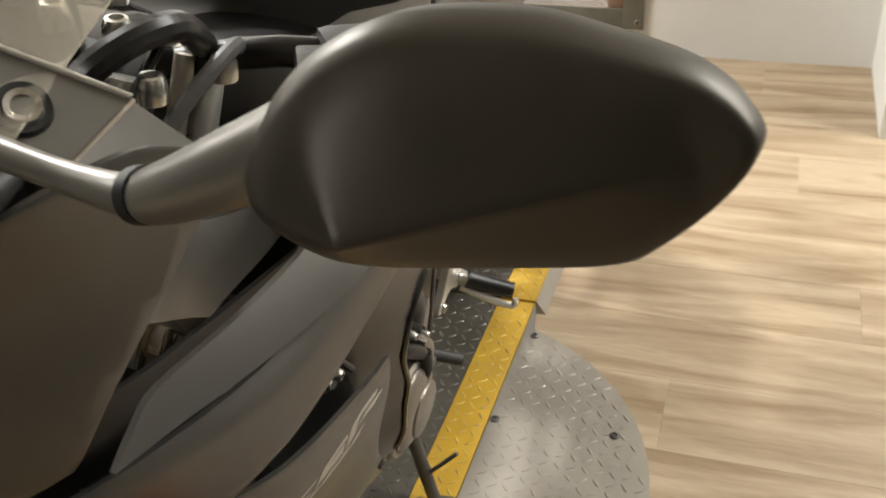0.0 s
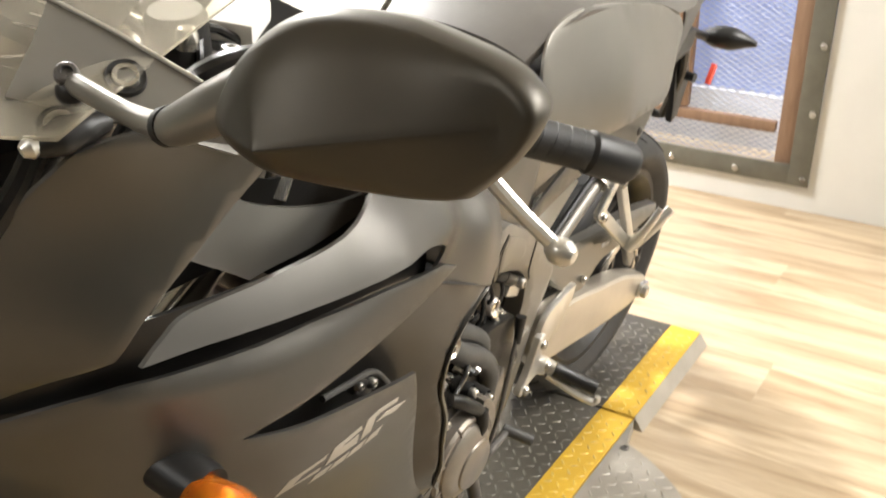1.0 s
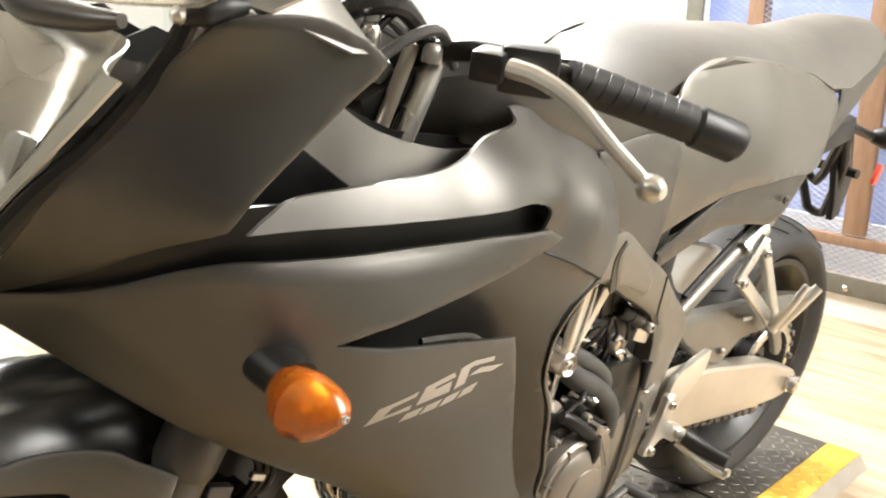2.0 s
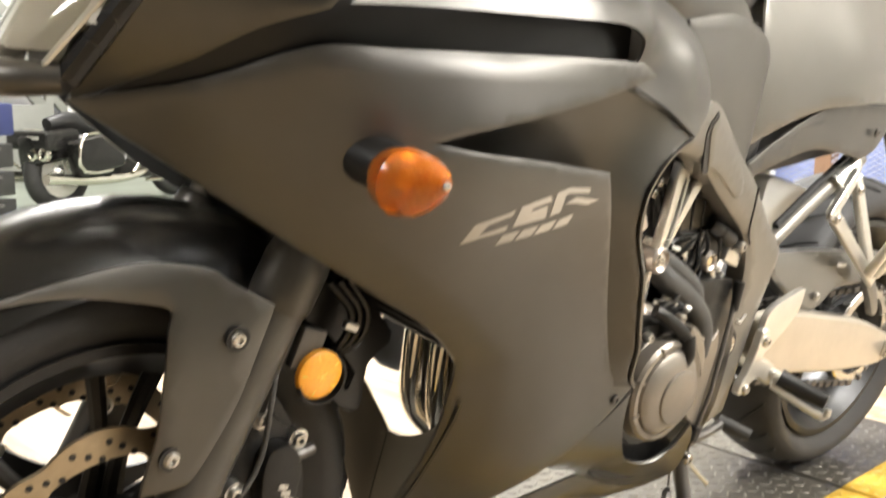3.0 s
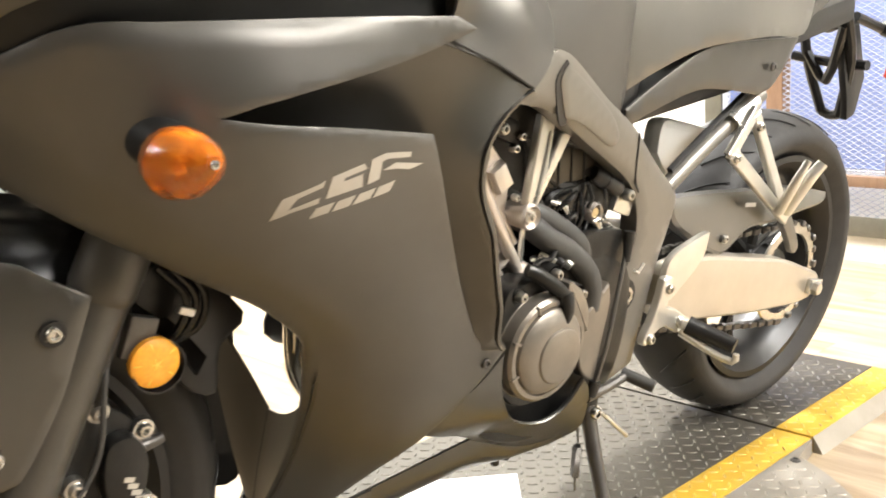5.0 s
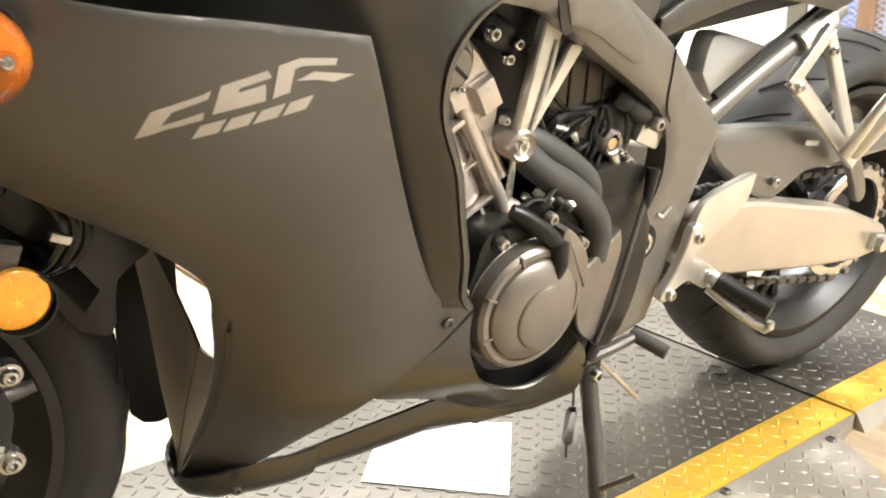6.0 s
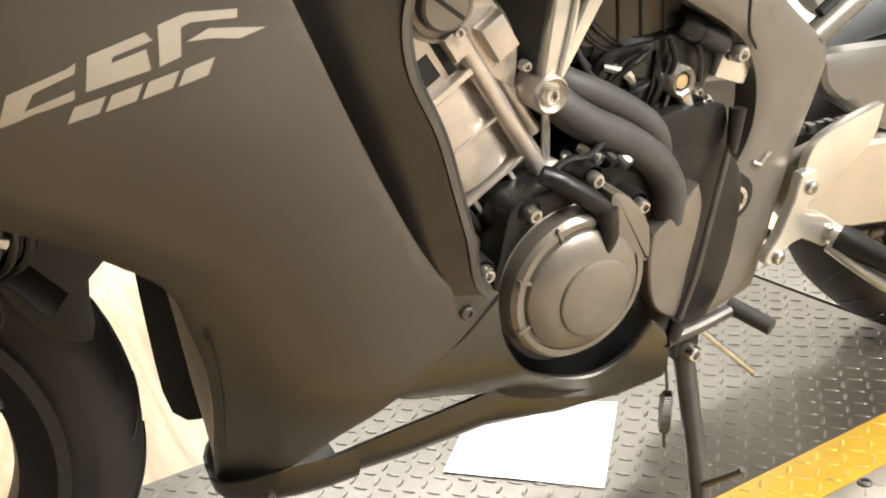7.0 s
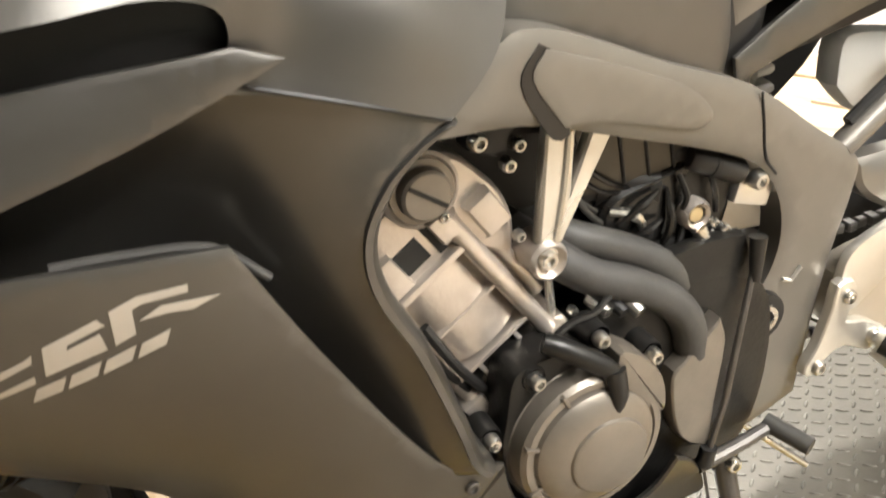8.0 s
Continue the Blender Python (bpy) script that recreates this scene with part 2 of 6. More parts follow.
def spline(pts, n=6, closed=False):
    """A smooth line through points; a point with a trailing None is a sharp corner."""
    hard = [p[-1] is None for p in pts]
    q = [np.array([v for v in p if v is not None], float) for p in pts]
    m = len(q)
    out = []
    for i in range(m if closed else m - 1):
        j = (i + 1) % m
        a, b = q[i], q[j]
        prev = q[i - 1] if (i > 0 or closed) and not hard[i] else a - (b - a)
        nxt = q[(j + 1) % m] if (j < m - 1 or closed) and not hard[j] else b + (b - a)
        for k in range(n):
            t = k / n
            out.append(0.5 * (2 * a + (b - prev) * t + (2 * prev - 5 * a + 4 * b - nxt) * t * t + (3 * a - prev - 3 * b + nxt) * t ** 3))
    if not closed:
        out.append(q[-1])
    return out


def tube(pts, r, n=12, smooth=5, caps=True):
    line = [Vector(p) for p in (spline(pts, smooth) if smooth else pts)]
    rs = r if isinstance(r, (list, tuple)) else [r] * 2
    bm = bmesh.new()
    rings = []
    up = None
    for i, p in enumerate(line):
        d = (line[min(i + 1, len(line) - 1)] - line[max(i - 1, 0)]).normalized()
        if up is None:
            up = d.orthogonal().normalized()
        up = (up - d * up.dot(d)).normalized()
        side = d.cross(up)
        t = i / max(1, len(line) - 1) * (len(rs) - 1)
        k = min(int(t), len(rs) - 2)
        rad = rs[k] + (rs[k + 1] - rs[k]) * (t - k)
        rings.append([bm.verts.new(p + rad * (math.cos(a) * up + math.sin(a) * side)) for a in (2 * math.pi * j / n for j in range(n))])
    for a, b in zip(rings, rings[1:]):
        for j in range(n):
            bm.faces.new((a[j], a[(j + 1) % n], b[(j + 1) % n], b[j]))
    if caps:
        bm.faces.new(rings[0])
        bm.faces.new(rings[-1])
    return bm


def lathe(profile, x, z, n=48, closed=False, y=0.0):
    """Rings about an axle along y: profile of (radius, y)."""
    bm = bmesh.new()
    rings = []
    for r, yy in profile:
        if r < 1e-6:
            rings.append([bm.verts.new((x, y + yy, z))])
        else:
            rings.append([bm.verts.new((x + r * math.cos(a), y + yy, z + r * math.sin(a))) for a in (2 * math.pi * j / n for j in range(n))])
    pairs = list(zip(rings, rings[1:]))
    if closed:
        pairs.append((rings[-1], rings[0]))
    for a, b in pairs:
        for j in range(n):
            k = (j + 1) % n
            if len(a) == 1 and len(b) > 1:
                bm.faces.new((a[0], b[j], b[k]))
            elif len(b) == 1 and len(a) > 1:
                bm.faces.new((a[j], a[k], b[0]))
            elif len(a) > 1:
                bm.faces.new((a[j], a[k], b[k], b[j]))
    return bm


def prism(outline, y0, y1, bevel=0.002, seg=2):
    bm = bmesh.new()
    f = bm.faces.new([bm.verts.new((p[0], y0, p[1])) for p in outline])
    g = bmesh.ops.extrude_face_region(bm, geom=[f])
    bmesh.ops.translate(bm, vec=(0, y1 - y0, 0), verts=[v for v in g["geom"] if isinstance(v, bmesh.types.BMVert)])
    if bevel:
        bmesh.ops.bevel(bm, geom=[e for e in bm.edges if abs(e.verts[0].co.y - e.verts[1].co.y) < 1e-6], offset=bevel, segments=seg, affect="EDGES", profile=0.6)
    return bm


def box(c, size, rot=(0, 0, 0), bevel=0.002, seg=2):
    bm = bmesh.new()
    bmesh.ops.create_cube(bm, size=1, matrix=pose(*c, *rot) @ Matrix.Diagonal((*size, 1)))
    if bevel:
        bmesh.ops.bevel(bm, geom=bm.edges[:], offset=bevel, segments=seg, affect="EDGES", profile=0.6)
    return bm


def loft(sections, closed=False, caps=False):
    bm = bmesh.new()
    rows = [[bm.verts.new(p) for p in s] for s in sections]
    n = len(rows[0])
    for a, b in zip(rows, rows[1:]):
        for j in range(n if closed else n - 1):
            bm.faces.new((a[j], a[(j + 1) % n], b[(j + 1) % n], b[j]))
    if caps:
        bm.faces.new(rows[0])
        bm.faces.new(rows[-1])
    return bm


def thicken(bm, t):
    bmesh.ops.recalc_face_normals(bm, faces=bm.faces)
    bmesh.ops.solidify(bm, geom=bm.faces[:], thickness=t)
    return bm


def sheet(outline, yf, res=0.025, thick=0.004, lip=0.0025, roll=0.0014):
    """A thin moulded panel: an outline in the side view, bent to depth yf(x, z), with rolled edges."""
    o = np.array([(p[0], p[1]) for p in outline], float)
    step = np.hypot(*(o - np.roll(o, 1, 0)).T)
    o = o[step > 1e-5]
    n = len(o)
    q = np.roll(o, -1, 0)

    def keep(pts, gap):
        d = q - o
        w = pts[:, None] - o[None]
        t = np.clip((w * d).sum(2) / (d * d).sum(1), 0, 1)
        near = np.hypot(*np.moveaxis(w - t[..., None] * d, 2, 0)).min(1)
        cross = (o[None, :, 1] > pts[:, None, 1]) != (q[None, :, 1] > pts[:, None, 1])
        with np.errstate(divide="ignore", invalid="ignore"):
            xi = o[None, :, 0] + (pts[:, None, 1] - o[None, :, 1]) * d[None, :, 0] / d[None, :, 1]
        inside = (cross & (pts[:, None, 0] < xi)).sum(1) % 2 == 1
        return pts[inside & (near > gap)]

    extra = []
    if lip:
        e = (q - o) / np.hypot(*(q - o).T)[:, None]
        nrm = np.c_[-e[:, 1], e[:, 0]]
        mid = np.concatenate([o + (q - o) * k for k in (0.25, 0.75)])
        nn = np.concatenate([nrm, nrm])
        for sgn in (1, -1):
            extra.append(keep(mid + nn * lip * sgn, lip * 0.93))
    gx, gz = np.meshgrid(np.arange(o[:, 0].min(), o[:, 0].max(), res), np.arange(o[:, 1].min(), o[:, 1].max(), res * 0.87))
    gx = gx + (np.arange(gx.shape[0])[:, None] % 2) * res / 2
    extra.append(keep(np.c_[gx.ravel(), gz.ravel()], max(lip * 1.7, res * 0.3)))
    pts = [Vector(p) for p in np.concatenate([o] + extra)]
    vs, es, fs = delaunay_2d_cdt(pts, [], [list(range(n))], 1, 1e-6)[:3]
    bm = bmesh.new()
    bv = [bm.verts.new((v.x, 0, v.y)) for v in vs]
    for f in fs:
        bm.faces.new([bv[i] for i in f])
    for v in [v for v in bm.verts if not v.link_faces]:
        bm.verts.remove(v)
    edge = {v for e in bm.edges if len(e.link_faces) == 1 for v in e.verts}
    for v in bm.verts:
        v.co.y = yf(v.co.x, v.co.z) + (roll if v in edge and lip else 0)
    g = bmesh.ops.extrude_face_region(bm, geom=bm.faces[:])
    bmesh.ops.translate(bm, vec=(0, thick, 0), verts=[v for v in g["geom"] if isinstance(v, bmesh.types.BMVert)])
    return bm


def mirrored(bm):
    for v in bm.verts:
        v.co.y = -v.co.y
    bmesh.ops.reverse_faces(bm, faces=bm.faces)
    return bm


def bent(controls, smooth=0.002):
    """A smooth depth y(x, z) through a few (x, z, y) controls."""
    c = np.array(controls)
    n = len(c)
    d = np.hypot(c[:, None, 0] - c[None, :, 0], c[:, None, 1] - c[None, :, 1])
    k = np.where(d > 0, d * d * np.log(d + 1e-12), 0) + np.eye(n) * smooth
    p = np.c_[np.ones(n), c[:, :2]]
    w = np.linalg.solve(np.block([[k, p], [p.T, np.zeros((3, 3))]]), np.r_[c[:, 2], 0, 0, 0])

    def f(x, z):
        e = np.hypot(x - c[:, 0], z - c[:, 1])
        return float(np.where(e > 0, e * e * np.log(e + 1e-12), 0) @ w[:n] + w[n] + w[n + 1] * x + w[n + 2] * z)
    return f


def bolt(x, y, z, r, h=0.006, n=18):
    """A button head with a socket, facing the left side of the bike."""
    return lathe([(0, -h * 0.35), (r * 0.42, -h * 0.35), (r * 0.48, -h), (r * 0.75, -h * 0.95), (r * 0.95, -h * 0.6), (r, 0), (r, h * 0.4)], x, z, n, y=y)


def thing(name, label, category, m=None, group="", kind=""):
    ob = new(name)
    ob.empty_display_size = 0.1
    if m:
        ob.matrix_world = m
    return tagged(ob, label, category, group, kind)


# ---- room ----
FLOOR = -0.032


def wall(name, c, size, mat, label):
    return tagged(part(name, box(c, size, bevel=0), mat), label, "wall", "", "structure")


tagged(part("ground", box((0.4, 1.2, FLOOR - 0.06), (9.0, 13.0, 0.1), bevel=0), WOOD), "pale oak laminate floor of the workshop", "floor", "", "structure")
tagged(part("ceiling", box((0.4, 1.2, CEIL + 0.05), (9.0, 13.0, 0.1), bevel=0), CEILM), "plain white workshop ceiling", "ceiling", "", "structure")
tagged(part("floor_rear", box((0.4, 4.93, FLOOR - 0.006), (8.9, 5.36, 0.018), bevel=0), GREENFLOOR), "pale green painted floor at the back of the workshop", "floor", "", "structure")
# Floor out of view, made dark green to cut bounce and cowl reflections.
tagged(part("floor_front", box((0.4, -3.55, FLOOR - 0.004), (9.0, 3.5, 0.014), bevel=0), DARKFLOOR), "unseen dark green floor added to darken reflections in the cowl", "floor", "", "structure")
WX = 2.87
WY0, WY1, WZ0, WZ1 = -0.273, 0.872, 0.053, 1.19
east = part("wall_east", join(
    box((WX + 0.08, (WY0 - 5.3) / 2, 1.42), (0.16, WY0 + 5.3, 2.95), bevel=0),
    box((WX + 0.08, (WY1 + 3.3) / 2, 1.42), (0.16, 3.3 - WY1, 2.95), bevel=0),
    box((WX + 0.08, (WY0 + WY1) / 2, (FLOOR + WZ0) / 2), (0.16, WY1 - WY0, WZ0 - FLOOR), bevel=0),
    box((WX + 0.08, (WY0 + WY1) / 2, (WZ1 + 2.9) / 2), (0.16, WY1 - WY0, 2.9 - WZ1), bevel=0)), WHITE)
tagged(east, "white painted workshop wall with a mesh window", "wall", "", "structure")
# out-of-view closing walls, coloured to keep bounce and reflections low
wall("wall_south", (0.4, -5.25, 0.56), (9.0, 0.1, 1.24), DIMWALL, "unseen lower wall, grey-brown to dim reflections on the bike")
wall("wall_south_upper", (2.65, -5.25, 2.04), (4.5, 0.1, 1.72), DIMWALL, "unseen upper wall, grey-brown to dim reflections on the bike")
wall("wall_south_end", (-1.85, -5.25, 2.04), (4.5, 0.1, 1.72), DARKWALL, "unseen wall, dark brown to darken reflections on the bike")
wall("wall_west", (-4.0, 1.2, 1.42), (0.1, 13.0, 2.95), DARKWALL, "unseen wall, dark brown to darken reflections on the bike")
wall("wall_north", (0.4, 7.65, 1.42), (9.0, 0.1, 2.95), WHITE, "plain white painted wall behind the other motorcycle")
wall("wall_step", (3.96, 3.22, 1.42), (1.86, 0.14, 2.95), WHITE, "plain white painted wall where the workshop widens")
wall("wall_far_east", (4.84, 5.45, 1.42), (0.1, 4.30, 2.95), WHITE, "plain white painted wall at the back of the workshop")
wall("wall_return", (2.64, -1.07, 1.42), (0.52, 0.2, 2.93), WHITE, "white painted return of the wall beside the window")

# out-of-view fixtures made up to go with the added lamps
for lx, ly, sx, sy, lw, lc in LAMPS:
    lamp = thing("added_ceiling_light", "unseen white ceiling light added to brighten the scene", "ceiling light", pose(lx, ly, CEIL), "ceiling lights")
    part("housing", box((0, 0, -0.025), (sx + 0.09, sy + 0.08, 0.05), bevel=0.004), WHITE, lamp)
    part("diffuser", box((0, 0, -0.058), (sx + 0.03, sy + 0.02, 0.014), bevel=0.003), DIFFUSER, lamp, "glowing diffuser of an unseen added light")
# unseen lamp and closing walls behind the window, added to brighten the panel
added_lamp(WX + 0.38, 0.35, 2.2, 0.3, 1.6, 60, (0.93, 0.96, 1.0))
wall("wall_back_room", (WX + 0.85, 0.35, 1.2), (0.1, 3.0, 2.6), WHITE, "white closing wall added behind the window")
wall("wall_back_room_end", (WX + 0.48, 1.85, 1.2), (0.64, 0.1, 2.6), WHITE, "white end wall added behind the window")
wall("wall_back_room_side", (WX + 0.48, -1.2, 1.2), (0.64, 0.1, 2.6), WHITE, "white end wall added behind the window")

# the window: angle iron, timber inside, expanded mesh, blue panel behind
window = thing("window_1", "barred window with expanded metal mesh, timber frame and a blue panel behind", "window", Matrix.Identity(4), "", "structure")
mid_y, mid_z = (WY0 + WY1) / 2, (WZ0 + WZ1) / 2
WF = 0.066
part("window_frame", join(
    box((WX - 0.006, WY0 + WF / 2, mid_z), (0.012, WF, WZ1 - WZ0), bevel=0.002),
    box((WX - 0.006, WY1 - WF / 2, mid_z), (0.012, WF, WZ1 - WZ0), bevel=0.002),
    box((WX - 0.0055, mid_y, WZ0 + WF / 2), (0.011, WY1 - WY0 - 2 * WF, WF), bevel=0.002),
    box((WX - 0.0055, mid_y, WZ1 - WF / 2), (0.011, WY1 - WY0 - 2 * WF, WF), bevel=0.002)), IRON, window, "grey-green angle iron frame")
for name, c, size in (("timber_post", (WX + 0.020, -0.180, mid_z), (0.034, 0.054, 1.10)), ("timber_post", (WX + 0.022, 0.195, 0.72), (0.030, 0.075, 0.93)),
                      ("timber_post", (WX + 0.075, 0.635, 0.72), (0.06, 0.06, 0.93)), ("timber_rail", (WX + 0.022, 0.35, 0.230), (0.030, 0.98, 0.036)),
                      ("timber_rail", (WX + 0.07, 0.35, 1.07), (0.06, 0.97, 0.06))):
    part(name, box(c, size, bevel=0.003), WOODFRAME, window, "brown timber")
part("blue_panel", box((WX + 0.62, 0.33, 0.95), (0.02, 2.6, 1.55), bevel=0), BLUE, window, "blue panel behind the mesh")
part("pale_panel", box((WX + 0.60, 0.33, 0.05), (0.02, 2.6, 0.24), bevel=0), PALE, window, "pale panel behind the mesh")


def expanded_mesh(x, y0, y1, z0, z1, dy, dz, w, t):
    """Expanded metal: rows of zigzag strands that meet at their peaks."""
    vs, fs = [], []
    rows = int((z1 - z0) / dz)
    cols = int((y1 - y0) / (dy / 2))
    for i in range(rows):
        flip = 1 if i % 2 else -1
        base = len(vs)
        for j in range(cols + 1):
            z = z0 + i * dz + dz / 2 + flip * (dz / 2 - w * 0.3) * (1 if j % 2 else -1)
            y = y0 + j * dy / 2
            vs += [(x, y, z - w / 2), (x - t, y, z), (x, y, z + w / 2)]
        for j in range(cols):
            a, b = base + 3 * j, base + 3 * j + 3
            fs += [(a, b, b + 1, a + 1), (a + 1, b + 1, b + 2, a + 2)]
    me = bpy.data.meshes.new("expanded_mesh")
    me.from_pydata(vs, [], fs)
    me.materials.append(MESHM)
    return me


em = new("expanded_mesh", expanded_mesh(WX + 0.050, WY0 + 0.05, WY1 - 0.05, WZ0 + 0.05, WZ1 - 0.05, 0.033, 0.0095, 0.0031, 0.0015))
em.parent = window
tagged(em, "pale galvanised expanded metal mesh", "", "", "stuff")
for i in range(6):
    for yy, zz in ((WY0 + 0.02, WZ0 + 0.025 + i * 0.217), (WY0 + 0.02 + i * 0.22, WZ0 + 0.025)):
        if i == 0 and yy > WY0 + 0.03:
            continue
        b = bolt(0, 0, 0, 0.011, 0.006, 12)
        bmesh.ops.transform(b, matrix=pose(WX - 0.012, yy, zz, 0, 0, -90), verts=b.verts)
        part("bolt", b, STEEL, window)

# ---- lift platform ----
PY0, PY1, SY = -0.263, 0.31, -0.188
PX0, PXG, PX1 = -1.4, 1.41, 1.845
PC, PR = (0.90, -0.11), 0.455
platform = thing("lift_platform", "steel tread plate motorcycle lift with a worn yellow edge stripe", "lift platform", Matrix.Identity(4))


def slab(x0, x1, y0, y1, z0, z1, bevel=0.002):
    return box(((x0 + x1) / 2, (y0 + y1) / 2, (z0 + z1) / 2), (x1 - x0, y1 - y0, z1 - z0), bevel=bevel)


part("deck_plate", slab(PX0, PXG - 0.004, SY, PY1, FLOOR, 0), PLATE, platform, "worn steel tread plate")
part("deck_plate", slab(PXG + 0.004, PX1, SY, PY1, FLOOR, 0), PLATE, platform, "worn steel tread plate")
part("edge_stripe", slab(PX0, PXG - 0.004, PY0, SY, FLOOR, 0), YELLOW, platform, "yellow painted edge")
part("edge_stripe", slab(PXG + 0.004, PX1, PY0, SY, FLOOR, 0), YELLOW, platform, "yellow painted edge")
part("joint", slab(PXG - 0.0035, PXG + 0.0035, PY0 + 0.004, PY1, FLOOR, -0.012, 0), DARKIN, platform, "dark gap")
ramp = bmesh.new()
for xx in (PXG + 0.004, PX1):
    ramp.verts.new((xx, PY0 - 0.001, -0.001)), ramp.verts.new((xx, PY0 - 0.021, FLOOR)), ramp.verts.new((xx, PY0 - 0.001, FLOOR))
ramp.verts.ensure_lookup_table()
rv = ramp.verts
for f in ((0, 3, 4, 1), (1, 4, 5, 2), (0, 2, 5, 3), (0, 1, 2), (3, 5, 4)):
    ramp.faces.new([rv[i] for i in f])
part("side_skirt", ramp, ROUNDPLATE, platform, "sloping tread plate skirt")
# round swing plate beside the deck
a0 = math.asin((PC[1] - PY0 + 0.002) / PR)
x_left = PC[0] - math.cos(a0) * PR
arc = [(PC[0] + PR * math.cos(a), PC[1] + PR * math.sin(a)) for a in np.linspace(-math.acos(0.42 / PR), -math.pi + a0, 60)]
rim_pts = [(PXG - 0.002, PY0 - 0.002), (1.322, -0.284)] + arc
pb = bmesh.new()
pf = pb.faces.new([pb.verts.new((x, y, -0.001)) for x, y in rim_pts])
pg = bmesh.ops.extrude_face_region(pb, geom=[pf])
bmesh.ops.translate(pb, vec=(0, 0, FLOOR + 0.001), verts=[v for v in pg["geom"] if isinstance(v, bmesh.types.BMVert)])
part("round_plate", pb, ROUNDPLATE, platform, "round steel tread plate beside the deck", 20)


def treads(inside, x0, x1, y0, y1, name, mat, lift=lambda x, y: 0.0):
    """Raised lozenges in alternating directions on the plate."""
    vs, fs = [], []
    p = 0.0235
    nx, ny = int((x1 - x0) / p) + 1, int((y1 - y0) / p) + 1
    for i in range(nx):
        for j in range(ny):
            x, y = x0 + i * p, y0 + j * p
            if not inside(x, y):
                continue
            a = radians(38 if (i + j) % 2 else 128) + random.uniform(-0.03, 0.03)
            ca, sa = math.cos(a), math.sin(a)
            b = len(vs)
            h = random.uniform(0.0013, 0.0018)
            for u, v, k in ((-0.0105, 0, 0), (-0.005, -0.0027, 0), (0.005, -0.0027, 0), (0.0105, 0, 0), (0.005, 0.0027, 0), (-0.005, 0.0027, 0),
                            (-0.007, 0, h), (-0.003, -0.001, h), (0.003, -0.001, h), (0.007, 0, h), (0.003, 0.001, h), (-0.003, 0.001, h)):
                px, py = x + u * ca - v * sa, y + u * sa + v * ca
                vs.append((px, py, lift(px, py) + k))
            fs += [(b + q, b + (q + 1) % 6, b + 6 + (q + 1) % 6, b + 6 + q) for q in range(6)] + [tuple(b + 6 + q for q in range(6))]
    me = bpy.data.meshes.new(name)
    me.from_pydata(vs, [], fs)
    me.materials.append(mat)
    ob = new(name, me)
    ob.parent = platform
    tagged(ob, "", "", "", "stuff")


def in_round(x, y):
    return y < PY0 - 0.012 and math.hypot(x - PC[0], y - PC[1]) < PR - 0.012 and x < 1.30


treads(lambda x, y: abs(x - PXG) > 0.014, -0.9, PX1 - 0.02, SY + 0.012, PY1 - 0.015, "deck_treads", TREADTOP)
treads(lambda x, y: abs(x - PXG) > 0.014, -0.9, PX1 - 0.02, PY0 + 0.014, SY - 0.008, "stripe_treads", YTREAD)
treads(in_round, 0.45, 1.36, -0.57, PY0 - 0.01, "round_plate_treads", ROUNDPLATE, lambda x, y: -0.001)
for bx, by in ((1.30, -0.288), (1.05, -0.275), (1.06, -0.487), (0.84, -0.275)):
    b = bolt(0, 0, 0, 0.009, 0.004, 12)
    bmesh.ops.transform(b, matrix=pose(bx, by, -0.001, -90, 0, 0), verts=b.verts)
    part("plate_screw", b, DARKSTEEL, platform)

sheet_bm = bmesh.new()
g4 = [(0.788, 0.194), (0.945, 0.060), (0.802, -0.093), (0.660, 0.068)]
rows = []
for i in range(9):
    u = i / 8
    rows.append([Vector((*((1 - u) * ((1 - v) * np.array(g4[0]) + v * np.array(g4[1])) + u * ((1 - v) * np.array(g4[3]) + v * np.array(g4[2]))), 0.0024 + 0.0006 * noise.noise((u * 3, v * 3, 1)))) for v in np.linspace(0, 1, 9)])
sheet_bm = thicken(loft(rows), 0.0004)
tagged(part("paper_sheet", sheet_bm, PAPER), "white paper sheet lying on the tread plate", "paper")

# ---- the motorcycle: x runs to its tail, y to its right, z up ----
BIKE = pose(0, 0.02, 0, 9, 0, -2)
bike = thing("motorcycle", "matte graphite sport motorcycle with full fairing leaning on its side stand", "motorcycle", BIKE)

Y = bent([(.406, .742, -.283), (.241, .679, -.253), (.391, .715, -.282), (.544, .442, -.23), (.516, .489, -.239), (.336, .508, -.195), (.368, .148, -.012),
          (.464, .837, -.277), (-.03, .77, -.03), (.622, .269, -.15), (.797, .259, -.16), (.55, .77, -.264), (.62, .80, -.251), (.10, .86, -.215),
          (.46, .20, -.08), (.10, .68, -.17), (.45, .35, -.185), (.344, .419, -.157), (.350, .374, -.132), (.353, .316, -.102), (.354, .255, -.067), (.358, .195, -.026), (.7, .36, -.2),
          (.165, .851, -.236), (.272, .851, -.259), (.361, .851, -.272), (.437, .850, -.279), (.246, .787, -.272), (.30, .80, -.276), (.367, .810, -.278)])
UC = bent([(-.032, .772, -.03), (.024, .818, -.115), (.065, .857, -.176), (.107, .879, -.222), (.22, 1.01, -.245), (.10, 1.05, -.213), (-.04, .845, -.085),
           (.04, .93, -.155), (.07, 1.0, -.17), (.17, 1.07, -.232)])

